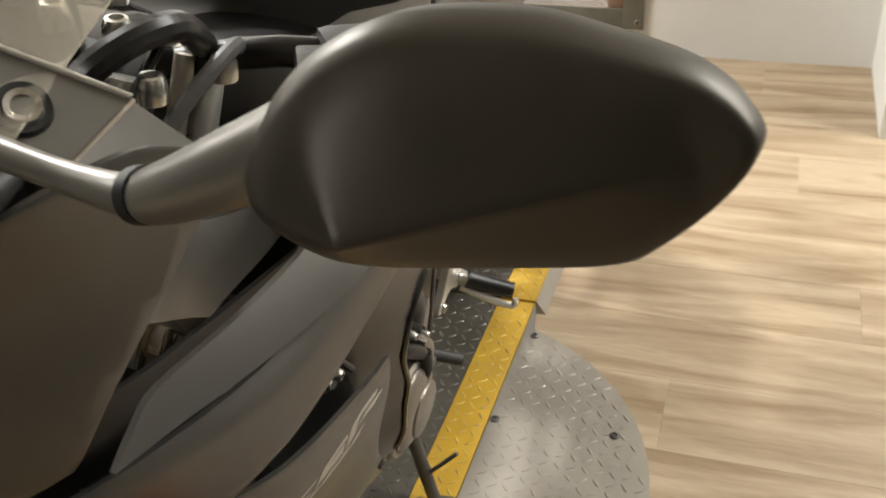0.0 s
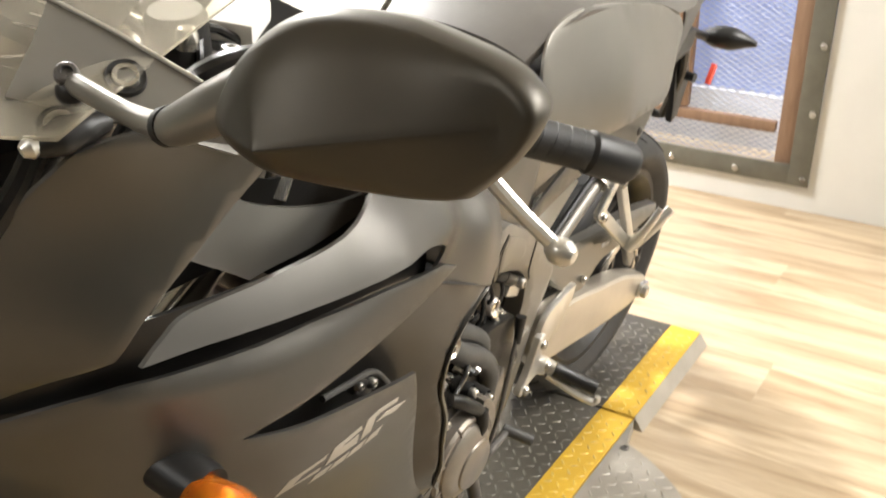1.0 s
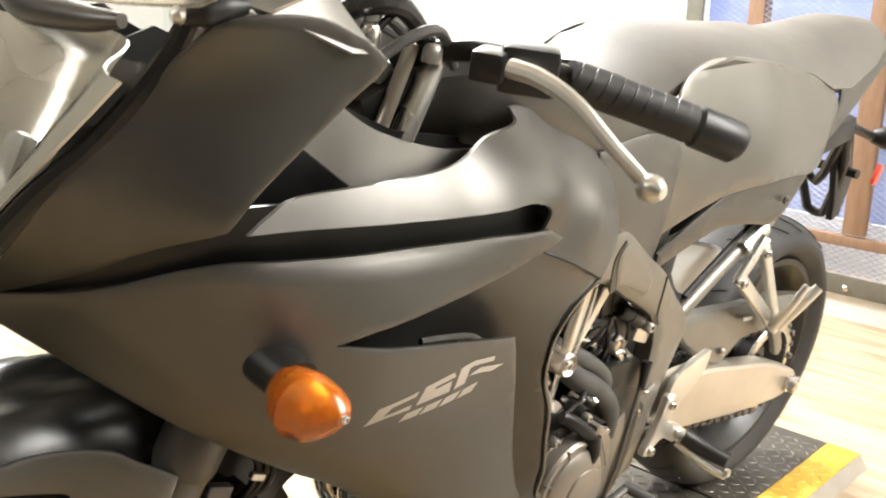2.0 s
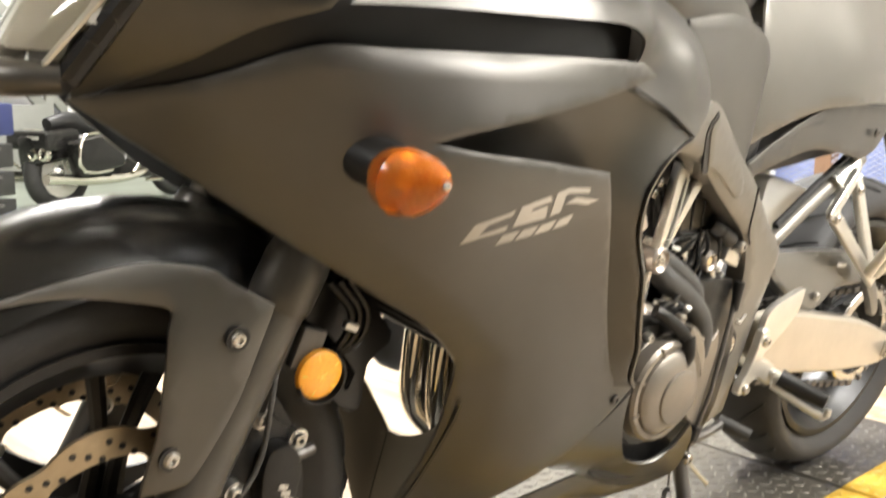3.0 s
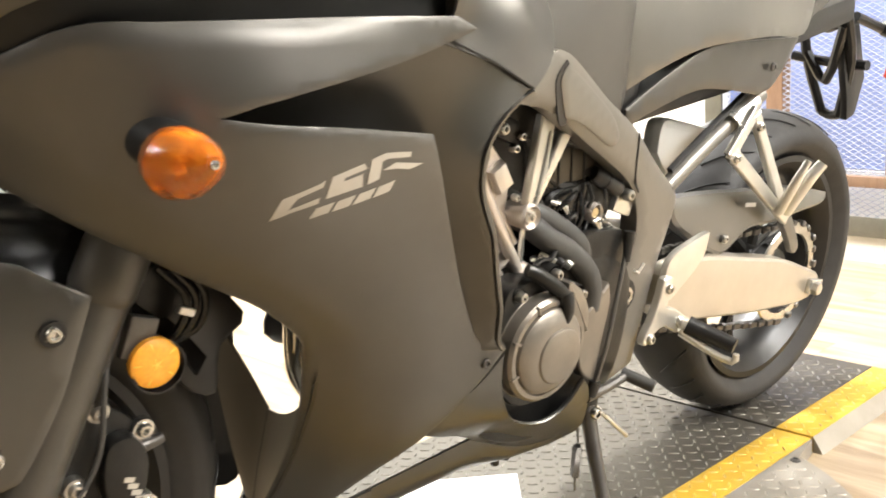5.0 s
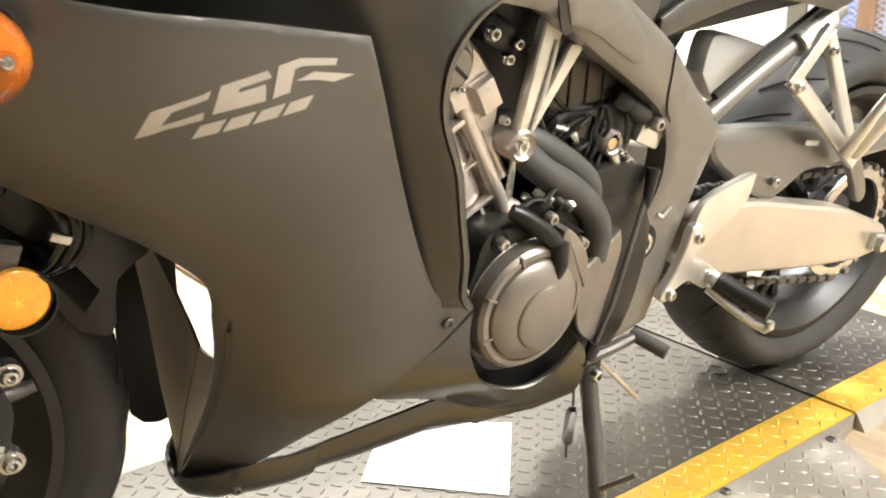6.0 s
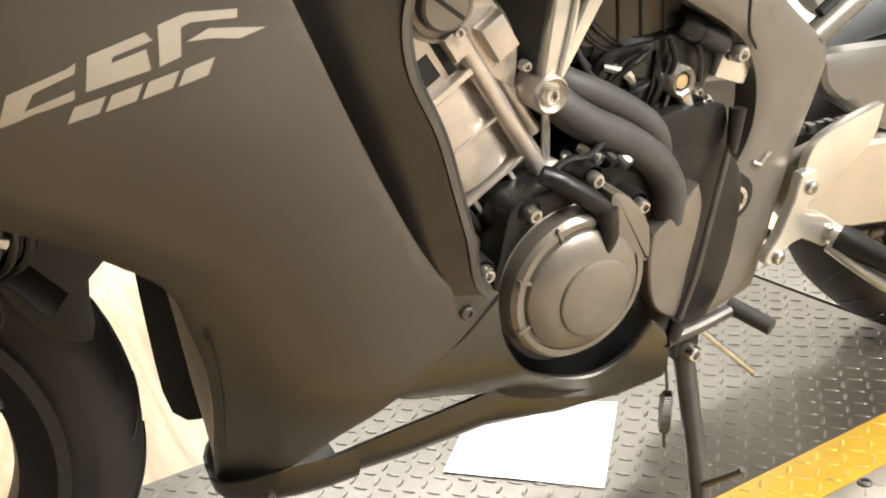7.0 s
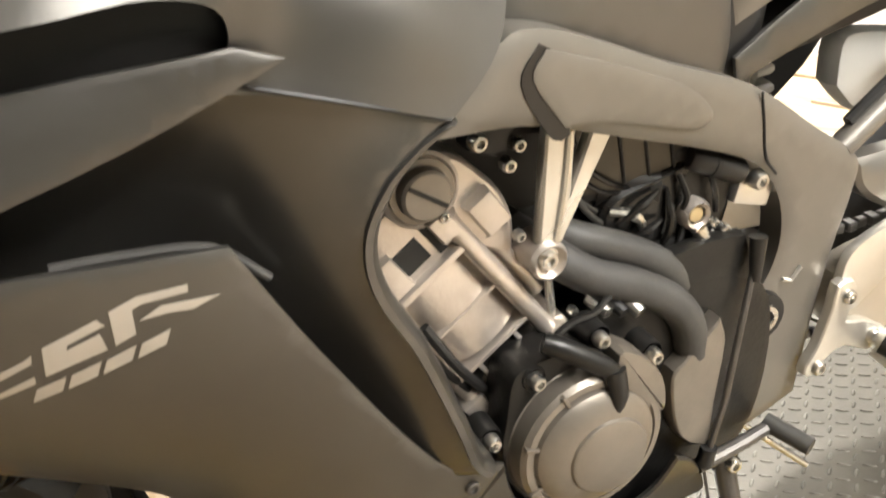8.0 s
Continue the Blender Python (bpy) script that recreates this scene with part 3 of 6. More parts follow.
# side fairing with its wing
W = spline([(-.032, .772, None), (.04, .809), (.10, .847), (.165, .851), (.272, .852), (.361, .852), (.437, .850, None), (.463, .837, None), (.367, .811), (.246, .787), (.198, .773, None),
            (.241, .766), (.316, .757), (.406, .742, None), (.44, .655), (.480, .562), (.511, .500), (.530, .476), (.574, .452, None), (.545, .41), (.493, .346), (.458, .295),
            (.432, .235), (.402, .180), (.364, .150, None), (.358, .195), (.354, .255), (.353, .316), (.350, .374), (.344, .419), (.334, .466), (.328, .495), (.313, .523), (.261, .571), (.21, .604), (.152, .642), (.110, .669), (.06, .705)], 4, True)
FOLD = ((-.03, .772), (.325, .495), (.346, .40), (.353, .31), (.364, .150))


def YF(x, z):
    """The fairing side with its front edge folded in along a crease."""
    best = 1.0
    for (ax, az), (bx, bz) in zip(FOLD, FOLD[1:]):
        t = max(0, min(1, ((x - ax) * (bx - ax) + (z - az) * (bz - az)) / ((bx - ax) ** 2 + (bz - az) ** 2)))
        best = min(best, math.hypot(x - ax - t * (bx - ax), z - az - t * (bz - az)))
    top = min(abs(z - (.772 + .568 * (x + .032))) * .87 if x < .10 else 1, abs(z - .850) if .09 < x < .44 else 1)
    return Y(x, z) + .011 * max(0, 1 - best / .05) + .006 * max(0, 1 - top / .013) * max(0, min(1, (.40 - x) / .12))


part("side_fairing", sheet(W, YF, 0.010), PAINT, bike, "matte graphite side fairing with a pointed wing")
# Right outline cut back so that bright floor shows through the opening.
WR = spline([(-.032, .772, None), (.04, .809), (.10, .847), (.165, .851), (.272, .852), (.361, .852), (.437, .850, None), (.463, .837, None), (.367, .811), (.246, .787), (.198, .773, None),
             (.241, .766), (.316, .757), (.406, .742, None), (.44, .655), (.480, .562), (.511, .500), (.530, .476), (.574, .452, None), (.555, .42, None), (.50, .455), (.42, .52), (.36, .555), (.261, .585), (.21, .61), (.152, .642), (.110, .669), (.06, .705)], 4, True)
part("side_fairing", mirrored(sheet(WR, YF, 0.02)), PAINT, bike, "matte graphite right fairing, cut back to show the bright floor")

# black sheets standing for shade inside the right-hand fairing and under the nose
part("fairing_dark_backing", mirrored(sheet(WR, lambda x, z: Y(x, z) + .018, .03, .003, 0)), BLACK, bike, "black backing for the dark inside of the fairing")
part("fairing_dark_backing", mirrored(sheet(spline([(.343, .42), (.345, .54), (.40, .56), (.428, .47), (.418, .36), (.412, .24), (.39, .185), (.342, .20), (.338, .30)], 3, True), lambda x, z: -.10 - .25 * (z - .2), .03, .003, 0)), BLACK, bike, "black backing for the dark inside of the fairing")
part("nose_dark_backing", sheet([(-.02, .775), (.05, .725), (.13, .67), (.24, .62), (.34, .60), (.34, .80), (.10, .83)], lambda x, z: -.03 - .1 * x, .04, .004, 0), BLACK, bike, "black backing for the dark cavity under the nose")

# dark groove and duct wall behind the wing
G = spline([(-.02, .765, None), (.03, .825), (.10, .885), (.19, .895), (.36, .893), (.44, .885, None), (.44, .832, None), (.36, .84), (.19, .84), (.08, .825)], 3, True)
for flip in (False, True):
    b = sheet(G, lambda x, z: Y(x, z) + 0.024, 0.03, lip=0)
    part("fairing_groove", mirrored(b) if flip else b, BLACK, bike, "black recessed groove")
D = spline([(.13, .855, None), (.42, .835), (.556, .771, None), (.535, .760), (.512, .745), (.494, .720), (.488, .693), (.493, .660), (.510, .616), (.523, .570), (.534, .525), (.545, .480), (.556, .462, None), (.50, .47), (.40, .52), (.30, .60), (.20, .68)], 4, True)
DUCT = bent([(.13, .855, -.185), (.30, .835, -.235), (.42, .832, -.258), (.50, .80, -.268), (.556, .771, -.263), (.512, .745, -.271), (.488, .693, -.272), (.510, .616, -.270), (.534, .525, -.264), (.556, .462, -.245),
             (.35, .55, -.17), (.30, .70, -.19), (.40, .72, -.212), (.455, .72, -.252), (.43, .62, -.215), (.47, .62, -.235), (.49, .54, -.222), (.515, .50, -.238), (.38, .79, -.228)])
for flip in (False, True):
    b = sheet(D, DUCT, 0.012)
    part("duct_panel", mirrored(b) if flip else b, PAINT_SHADED, bike, "dark matte duct panel behind the wing")
# rolled flange that turns in towards the engine
for flip in (False, True):
    line = spline([(.556, .769), (.535, .760), (.512, .745), (.494, .720), (.488, .693), (.493, .660), (.510, .616), (.523, .570), (.534, .525), (.545, .480), (.556, .462)], 5)
    rows = [[(x + dx, DUCT(x, z) + dy, z + dz) for x, z in line] for dx, dy, dz in ((-.004, .0, 0), (.0005, .0008, 0), (.004, .004, 0), (.006, .010, 0), (.007, .022, 0), (.007, .05, 0))]
    b = thicken(loft(rows), .003)
    part("duct_flange", mirrored(b) if flip else b, PAINT_SHADED, bike, "rolled edge of the duct panel")
part("trim_seam", tube([(.42, -.2665, .833), (.49, -.2735, .803), (.555, -.2685, .771)], 0.0016, 6), BLACK, bike)

# upper cowl
U = spline([(-.034, .776, None), (.024, .818), (.065, .857), (.107, .880, None), (.128, .912), (.160, .947), (.195, .983), (.225, 1.015), (.208, 1.035, None), (.17, 1.050), (.12, 1.048), (.095, 1.038, None),
            (.072, 1.0), (.04, .945), (.0, .90), (-.045, .845, None), (-.045, .80)], 4, True)
for flip in (False, True):
    b = sheet(U, UC, 0.012)
    part("upper_cowl", mirrored(b) if flip else b, PAINT_SHADED, bike, "matte graphite upper cowl")

# middle cowl over the tank side
M = spline([(.110, .886, None), (.186, .889), (.357, .888), (.405, .884), (.432, .872), (.436, .852), (.424, .838), (.405, .832, None), (.49, .802), (.556, .771, None), (.60, .80), (.622, .84), (.612, .885), (.575, .915), (.52, .935), (.46, .952), (.432, .955, None),
            (.425, .944), (.36, .942), (.301, .926), (.22, .918), (.155, .911), (.13, .899)], 4, True)
MC = bent([(.098, .887, -.235), (.186, .889, -.263), (.357, .888, -.295), (.445, .89, -.290), (.46, .840, -.258), (.47, .858, -.262), (.50, .850, -.266), (.535, .862, -.275), (.556, .78, -.266), (.61, .83, -.235), (.57, .91, -.19), (.52, .93, -.18), (.43, .955, -.20), (.36, .94, -.244), (.2, .918, -.249), (.42, .832, -.264), (.49, .802, -.2725)])
for flip in (False, True):
    b = sheet(M, MC, 0.009, lip=0)
    part("middle_cowl", mirrored(b) if flip else b, PAINT, bike, "matte graphite middle cowl over the tank side")
part("duct_bracket", box((.385, -.234, .712), (.034, .010, .018), (0, 30, 0), .003), DARKSTEEL, bike, "dark bracket inside the duct")
part("duct_bolt", bolt(.394, -.240, .714, .006, .005), STEEL, bike, "bright bracket bolt")
part("duct_bolt", bolt(.372, -.240, .722, .005, .005), STEEL, bike, "bright bracket bolt")
part("duct_cable", tube([(.31, -.245, .745), (.35, -.243, .738), (.40, -.236, .722), (.43, -.238, .69)], .0035, 8), HOSE, bike)
part("cowl_bolt", bolt(.52, -.184, .928, .009), STEEL, bike, "chrome bolt")

# inner cowl plates that close the gap to the cockpit
for s_ in (-1, 1):
    b = sheet(spline([(.158, .950, None), (.185, .972), (.206, .980, None), (.247, .953), (.287, .937), (.335, .926), (.378, .922, None), (.375, .910, None), (.30, .902), (.226, .902, None)], 4, True), bent([(.155, .944, -.238), (.215, .908, -.224), (.30, .915, -.222), (.362, .93, -.216), (.235, .967, -.204), (.24, 1.0, -.180)]), .015, lip=0)
    part("inner_cowl", b if s_ < 0 else mirrored(b), PAINT_SHADED, bike, "dark matte inner cowl plate")
    # Near-black sheet added behind the gap; its colour stands for shade.
    b = sheet([(.13, .86), (.20, .950), (.24, .965), (.33, .925), (.45, .905), (.50, .86)], lambda x, z: -.150, .03, lip=0)
    part("cowl_gap_backing", b if s_ < 0 else mirrored(b), DARKIN, bike, "black backing for the dark cowl gap")

# belly pan
Bp = spline([(.574, .452, None), (.579, .42), (.590, .385), (.618, .340), (.660, .306), (.70, .297), (.735, .312), (.757, .349, None), (.785, .32), (.815, .262), (.828, .228, None), (.77, .222), (.70, .232), (.622, .269, None),
             (.57, .305), (.493, .346), (.545, .41)], 4, True)
BY = bent([(.574, .452, -.233), (.493, .346, -.186), (.62, .34, -.21), (.70, .297, -.20), (.757, .349, -.207), (.828, .228, -.155), (.622, .269, -.135), (.70, .232, -.14), (.57, .305, -.165)])
for flip in (False, True):
    b = sheet(Bp, BY, 0.02, lip=0.002, roll=0.003)
    part("belly_side", mirrored(b) if flip else b, PAINT_SHADED, bike, "matte graphite belly panel round the engine cover")
secs = []
for x, yt, zt, zb in ((.362, .012, .165, .152), (.40, .055, .186, .146), (.466, .078, .212, .149), (.54, .105, .240, .156), (.622, .132, .268, .172), (.70, .140, .232, .180), (.77, .146, .222, .188), (.828, .150, .226, .196)):
    secs.append([(x, -yt + 0.0 * k, zt) if k == 0 else (x, -yt * math.cos(k * math.pi / 16), zt - (zt - zb) * math.sin(k * math.pi / 16) ** 0.8) if k < 8 else
                 (x, yt * math.cos((16 - k) * math.pi / 16), zt - (zt - zb) * math.sin((16 - k) * math.pi / 16) ** 0.8) if k < 16 else (x, yt, zt) for k in range(17)])
part("belly_pan", thicken(loft([row[:6] for row in secs]), 0.004), PAINT_SHADED, bike, "dark matte belly pan")
part("belly_pan", thicken(loft([row[11:] for row in secs]), 0.004), PAINT_SHADED, bike, "dark matte belly pan")
part("drain_hose", tube([(.74, -.05, .20), (.742, -.06, .175), (.745, -.062, .15)], 0.007, 10), HOSE, bike)
part("drain_hose", tube([(.755, -.06, .20), (.757, -.068, .18), (.76, -.07, .158)], 0.006, 10), HOSE, bike)
part("fairing_bolt", bolt(.544, -.2315, .442, .0065, .003), DARKSTEEL, bike)
part("fairing_bolt", bolt(.395, -.075, .19, .006), DARKSTEEL, bike)

# nose scoop between the two sides
secs = []
for z, xe, ye, xc in ((.180, .362, .010, .362), (.20, .362, .026, .363), (.255, .360, .066, .368), (.316, .360, .102, .374), (.374, .357, .134, .381), (.43, .350, .166, .388), (.458, .344, .180, .391)):
    row = []
    for k in range(-6, 7):
        u = k / 6
        row.append((xe + .006 * max(u, 0) + (xc - xe) * (1 - abs(u) ** 1.5), u * ye * (0.985 if u < 0 else 0.80), z - .112 * (1 - abs(u) ** (1.6 if u < 0 else 1.1)) * (z - .180) / .25 + .03 * max(u, 0) * (z - .180) / .25))
    secs.append(row)
scoop = part("nose_scoop", thicken(loft(secs), 0.004), SHELL, bike, "dark satin plastic lower scoop")
part("scoop_seam", tube([(x - .0035, y, z) for x, y, z in [row[6] for row in secs]], .0013, 6), BLACK, scoop, "dark moulded seam")

# rounded chin below the scoop
secs = []
for x, yw, zs, zb in ((.356, .014, .184, .176), (.357, .022, .186, .167), (.364, .034, .190, .158), (.385, .052, .200, .150), (.43, .072, .216, .148), (.46, .078, .214, .150), (.49, .084, .219, .154)):
    secs.append([(x, -yw * math.cos(a), zs - (zs - zb) * math.sin(a) ** .6) for a in np.linspace(0, math.pi, 17)])
part("chin", thicken(loft(secs), 0.004), PAINT_SHADED, bike, "matte graphite chin of the lower fairing")

# decal shapes on the side fairing
DU = Vector((.391 - .241, .715 - .679)).normalized()
DV = Vector((-DU.y, DU.x))


def decal(points):
    o = Vector((.241, .679))
    q = [o + DU * u + DV * v for u, v in points]
    return sheet([(p.x, p.y) for p in q], lambda x, z: Y(x, z) - 0.0007, 0.012, 0.0005, 0, 0)


marks = ([(0, -.002), (.013, .016), (.047, .0195), (.053, .0212), (.050, .0155), (.026, .0125), (.017, .0035), (.046, .0062), (.044, .001)],
         [(.051, .003), (.060, .0225), (.093, .0238), (.095, .018), (.072, .0172), (.070, .014), (.090, .0145), (.088, .002)],
         [(.093, .002), (.101, .0248), (.118, .0254), (.145, .0165), (.143, .012), (.118, .0195), (.112, .019), (.106, .003)],
         [(.112, .010), (.126, .0125), (.157, .000), (.140, .000), (.127, .006)])
for pts in marks:
    part("decal_mark", decal(pts), DECAL, bike, "pale silver decal stroke")
for i in range(4):
    u, v = .0345 + i * .0212, -.0123 - .0005 * i
    part("decal_mark", decal([(u, v), (u + .0072, v + .0088), (u + .0252, v + .0088), (u + .018, v)]), DECAL, bike, "pale silver decal bar")

# front indicator
def indicator_lens(side):
    secs = []
    for y, r, x, z in ((.256, .0205, .146, .751), (.271, .0262, .142, .751), (.288, .0296, .141, .751), (.304, .0262, .143, .752), (.318, .0175, .147, .755), (.327, .0065, .150, .757)):
        secs.append([(x + r * 1.02 * math.cos(a), side * y, z + r * math.sin(a)) for a in (2 * math.pi * j / 16 + .25 for j in range(16))])
    return loft(secs, closed=True, caps=True)


for s_ in (-1, 1):
    ind = part("indicator", indicator_lens(s_), AMBER, bike, "amber indicator lens with a ribbed inside", 24)
    part("bulb", lathe([(0, -.012), (.006, -.009), (.008, 0), (.006, .010), (0, .012)], .144, .752, 14, y=s_ * .280), SILVER, ind, "bright bulb inside")
    b = lathe([(.0, -.262), (.008, -.262), (.018, -.272), (.0225, -.284), (.0215, -.284), (.017, -.270)], .143, .752, 24)
    part("reflector_dish", b if s_ < 0 else mirrored(b), CHROME, ind, "bright dish behind the bulb")
    b = lathe([(.0, -.252), (.0205, -.262), (.0222, -.256), (.0226, -.19)], .1535, .754, 30)
    part("indicator_base", b if s_ < 0 else mirrored(b), BLACK, ind, "black rubber base")
    part("indicator_screw", bolt(.150, s_ * .3275, .757, .004, .003), STEEL, ind)

# headlight and screen
rowsH = []
for i in range(9):
    v = i / 8
    z = .80 + .20 * v
    xe, ye = -.045 + .12 * v ** 1.1, .075 + .095 * v
    rowsH.append([(xe - (.055 - .02 * v) * (1 - (k / 8) ** 2), ye * k / 8, z) for k in range(-8, 9)])
part("headlight_lens", thicken(loft(rowsH), 0.003), LENS, bike, "clear headlight lens")
rowsR = []
for i in range(7):
    v = i / 6
    z = .81 + .18 * v
    rowsR.append([(-.02 + .115 * v + .05 * math.cos(k / 8 * 3.1) - (.02 * (1 - (k / 8) ** 2)), (.068 + .09 * v) * k / 8, z) for k in range(-8, 9)])
part("headlight_reflector", thicken(loft(rowsR), 0.003), SILVER, bike, "bronze-grey headlight reflector")
part("headlight_insert", box((-.012, -.080, .885), (.02, .022, .10), (0, 30, 20), .009), WHITE, bike, "white lamp insert")
for s in (-1, 1):
    part("headlight_bezel", tube([(-.052, s * .07, .80), (-.005, s * .112, .885), (.038, s * .142, .94), (.074, s * .165, 1.0), (.098, s * .17, 1.045)], [.012, .011, .010, .008], 10), GLOSS, bike, "gloss black bezel")
part("nose_cap", tube([(-.052, -.07, .80), (-.085, -.04, .795), (-.098, 0, .793), (-.085, .04, .795), (-.052, .07, .80)], [.014, .018, .014], 12), PAINT, bike)
part("cowl_brow", tube([(.066, -.12, 1.026), (.055, -.08, 1.02), (.045, 0, 1.015), (.055, .08, 1.02), (.066, .12, 1.026)], [.006, .016, .006], 12), PAINT, bike)
rowsS = []
for i in range(13):
    v = i / 12
    row = []
    for k in range(-12, 13):
        u = k / 12
        row.append((.03 + .05 * u * u + .20 * v + .02 * v * v, .205 * u * (1 - .12 * v), 1.035 + .02 * u * u + (.115 - .045 * u * u) * v + .04 * v * v * (1 - u * u)))
    rowsS.append(row)
screen = part("windscreen", thicken(loft(rowsS), 0.003), SCREEN, bike, "clear curved windscreen")
screen.visible_shadow = False
for i in range(4):
    u0, v0 = -.66, .40 + .045 * i
    q = []
    for u in np.linspace(u0, u0 + .12 - .02 * (i % 2), 5):
        q.append([(.03 + .05 * u * u + .20 * v + .02 * v * v - .0035, .205 * u * (1 - .12 * v), 1.035 + .02 * u * u + (.115 - .045 * u * u) * v + .04 * v * v * (1 - u * u) + .0035) for v in (v0, v0 + .006)])
    part("warning_line", thicken(loft(q), 0.0003), DECAL, screen, "illegible pale printed line")

# ---- wheels ----
def tyre_bm(R, w, rim_r, x, z, n=72):
    h = w / 2
    prof = [(rim_r - .006, -h * .52), (rim_r + .006, -h * .62), (rim_r + (R - rim_r) * .35, -h * .97), (rim_r + (R - rim_r) * .55, -h), (rim_r + (R - rim_r) * .74, -h * .86), (rim_r + (R - rim_r) * .90, -h * .58),
            (R - .003, -h * .28), (R, 0)]
    prof += [(r, -y) for r, y in reversed(prof[:-1])]
    prof += [(rim_r - .006, h * .3), (rim_r - .006, -h * .3)]
    return lathe(prof, x, z, n, closed=True)


def groove_strip(R, w, rim_r, x, z, a, lean):
    """A dark tube in the tread surface that stands for a sipe's shade."""
    h = w / 2
    pts = []
    for u in np.linspace(-.86, -.12, 7):
        r = R - (R - rim_r) * .30 * abs(u) ** 2.6 - .0012
        ang = a + lean * (u + .5)
        pts.append((x + r * math.cos(ang), u * h * .97, z + r * math.sin(ang)))
    return tube(pts, .0016, 6, 2)


def wheel(name, label, R, w, rim_r, x, z, spokes, spoke_w, rimmat):
    hub = thing(name, label, "")
    hub.parent = bike
    tyre = part("tyre", tyre_bm(R, w, rim_r, x, z), RUBBER, hub, "black road tyre", 50)
    hw = w * .40
    part("rim", lathe([(rim_r + .008, -hw), (rim_r + .006, -hw + .006), (rim_r - .012, -hw + .010), (rim_r - .022, -hw * .45), (rim_r - .026, 0), (rim_r - .022, hw * .45), (rim_r - .012, hw - .010), (rim_r + .006, hw - .006), (rim_r + .008, hw),
                       (rim_r - .004, hw), (rim_r - .018, hw - .016), (rim_r - .034, hw * .4), (rim_r - .036, 0), (rim_r - .034, -hw * .4), (rim_r - .018, -hw + .016), (rim_r - .004, -hw)], x, z, 64, closed=True), rimmat, hub, "black cast rim", 40)
    part("hub", lathe([(.020, -.075), (.040, -.072), (.046, -.045), (.034, -.03), (.034, .03), (.046, .045), (.040, .072), (.020, .075)], x, z, 32), rimmat, hub, "black cast hub")
    for i in range(spokes):
        a = 2 * math.pi * i / spokes + .35
        r1 = rim_r - .022
        for s in (-1, 1):
            b = a + s * .17
            part("spoke", tube([(x + .036 * math.cos(a + s * .25), s * .006, z + .036 * math.sin(a + s * .25)), (x + .11 * math.cos(a + s * .10), s * .006, z + .11 * math.sin(a + s * .10)),
                                (x + r1 * math.cos(b), s * .004, z + r1 * math.sin(b))], [spoke_w, spoke_w * .72, spoke_w * .9], 8, 4), rimmat, hub)
    for i in range(26):
        part("dark_sipe_tube", groove_strip(R, w, rim_r, x, z, 2 * math.pi * i / 26, .34 if i % 2 else .22), DARKIN, tyre)
    part("valve", tube([(x + (rim_r - .03) * math.cos(2.4), -.01, z + (rim_r - .03) * math.sin(2.4)), (x + (rim_r - .06) * math.cos(2.4), -.025, z + (rim_r - .06) * math.sin(2.4))], .004, 8, 2), STEEL, hub)
    return hub


FX, FZ, FR = -.0005, .312, .304
RX, RZ, RR = 1.475, .312, .300
front = wheel("front_wheel", "black cast front wheel with a drilled wave brake disc", FR, .115, .222, FX, FZ, 6, .0125, BLACK)
rear = wheel("rear_wheel", "black cast rear wheel with a wide worn tyre", RR, .17, .216, RX, RZ, 6, .014, BLACK)
part("paint_dot", lathe([(0, -.001), (.006, -.001), (.006, .002)], FX + .262 * math.cos(2.15), FZ + .262 * math.sin(2.15), 14, y=-.0585), YBOX, front, "yellow paint dot")


def wave_disc(x, z, y, t, r0, r1, waves):
    bm = bmesh.new()
    n = 180
    outer = [(r1 - .0085 * (0.5 + 0.5 * math.cos(waves * 2 * math.pi * i / n + .5 * math.sin(waves * 2 * math.pi * i / n)))) for i in range(n)]
    inner = [r0 + .003 - .013 * max(0, math.cos(6 * (2 * math.pi * i / n - .2))) ** 6 for i in range(n)]
    rings = []
    for yy in (y - t / 2, y + t / 2):
        for rr in (inner, outer):
            rings.append([bm.verts.new((x + rr[i] * math.cos(2 * math.pi * i / n), yy, z + rr[i] * math.sin(2 * math.pi * i / n))) for i in range(n)])
    for a, b in ((0, 1), (1, 3), (3, 2), (2, 0)):
        for i in range(n):
            j = (i + 1) % n
            bm.faces.new((rings[a][i], rings[a][j], rings[b][j], rings[b][i]))
    return bm


for side in (-1, 1):
    yd = side * .066
    disc = part("brake_disc", wave_disc(FX, FZ, yd, .0045, .120, .156, 9), DISC, front, "drilled wave brake disc")
    # Dark discs on the surface stand for the shaded drilled holes.
    for i in range(66):
        a = 2 * math.pi * (i + .35 * (i // 3 % 2)) / 66
        rr = (.126, .134, .142)[i % 3]
        part("dark_hole_disc", lathe([(0, -.0004), (.0036, -.0004), (.0036, .0002)], FX + rr * math.cos(a), FZ + rr * math.sin(a), 10, y=yd - .0024), DARKIN, disc)
    for i in range(6):
        a = 2 * math.pi * i / 6 + .2
        part("disc_button", bolt(FX + .1165 * math.cos(a), yd - .003, FZ + .1165 * math.sin(a), .0095, .005), STEEL, disc)
    star = spline([(FX + (.118 if i % 2 == 0 else .050) * math.cos(math.pi * i / 6 + .2), FZ + (.118 if i % 2 == 0 else .050) * math.sin(math.pi * i / 6 + .2)) for i in range(12)], 4, True)
    part("disc_carrier", prism(star, yd - .004 + side * .004, yd + .003 + side * .004, .001, 1), BLACK, disc, "black disc carrier")
part("hub_cover", lathe([(.030, -.094), (.046, -.092), (.066, -.084), (.074, -.074), (.076, -.060)], FX, FZ, 48), BLACK, front, "black ribbed hub cover")
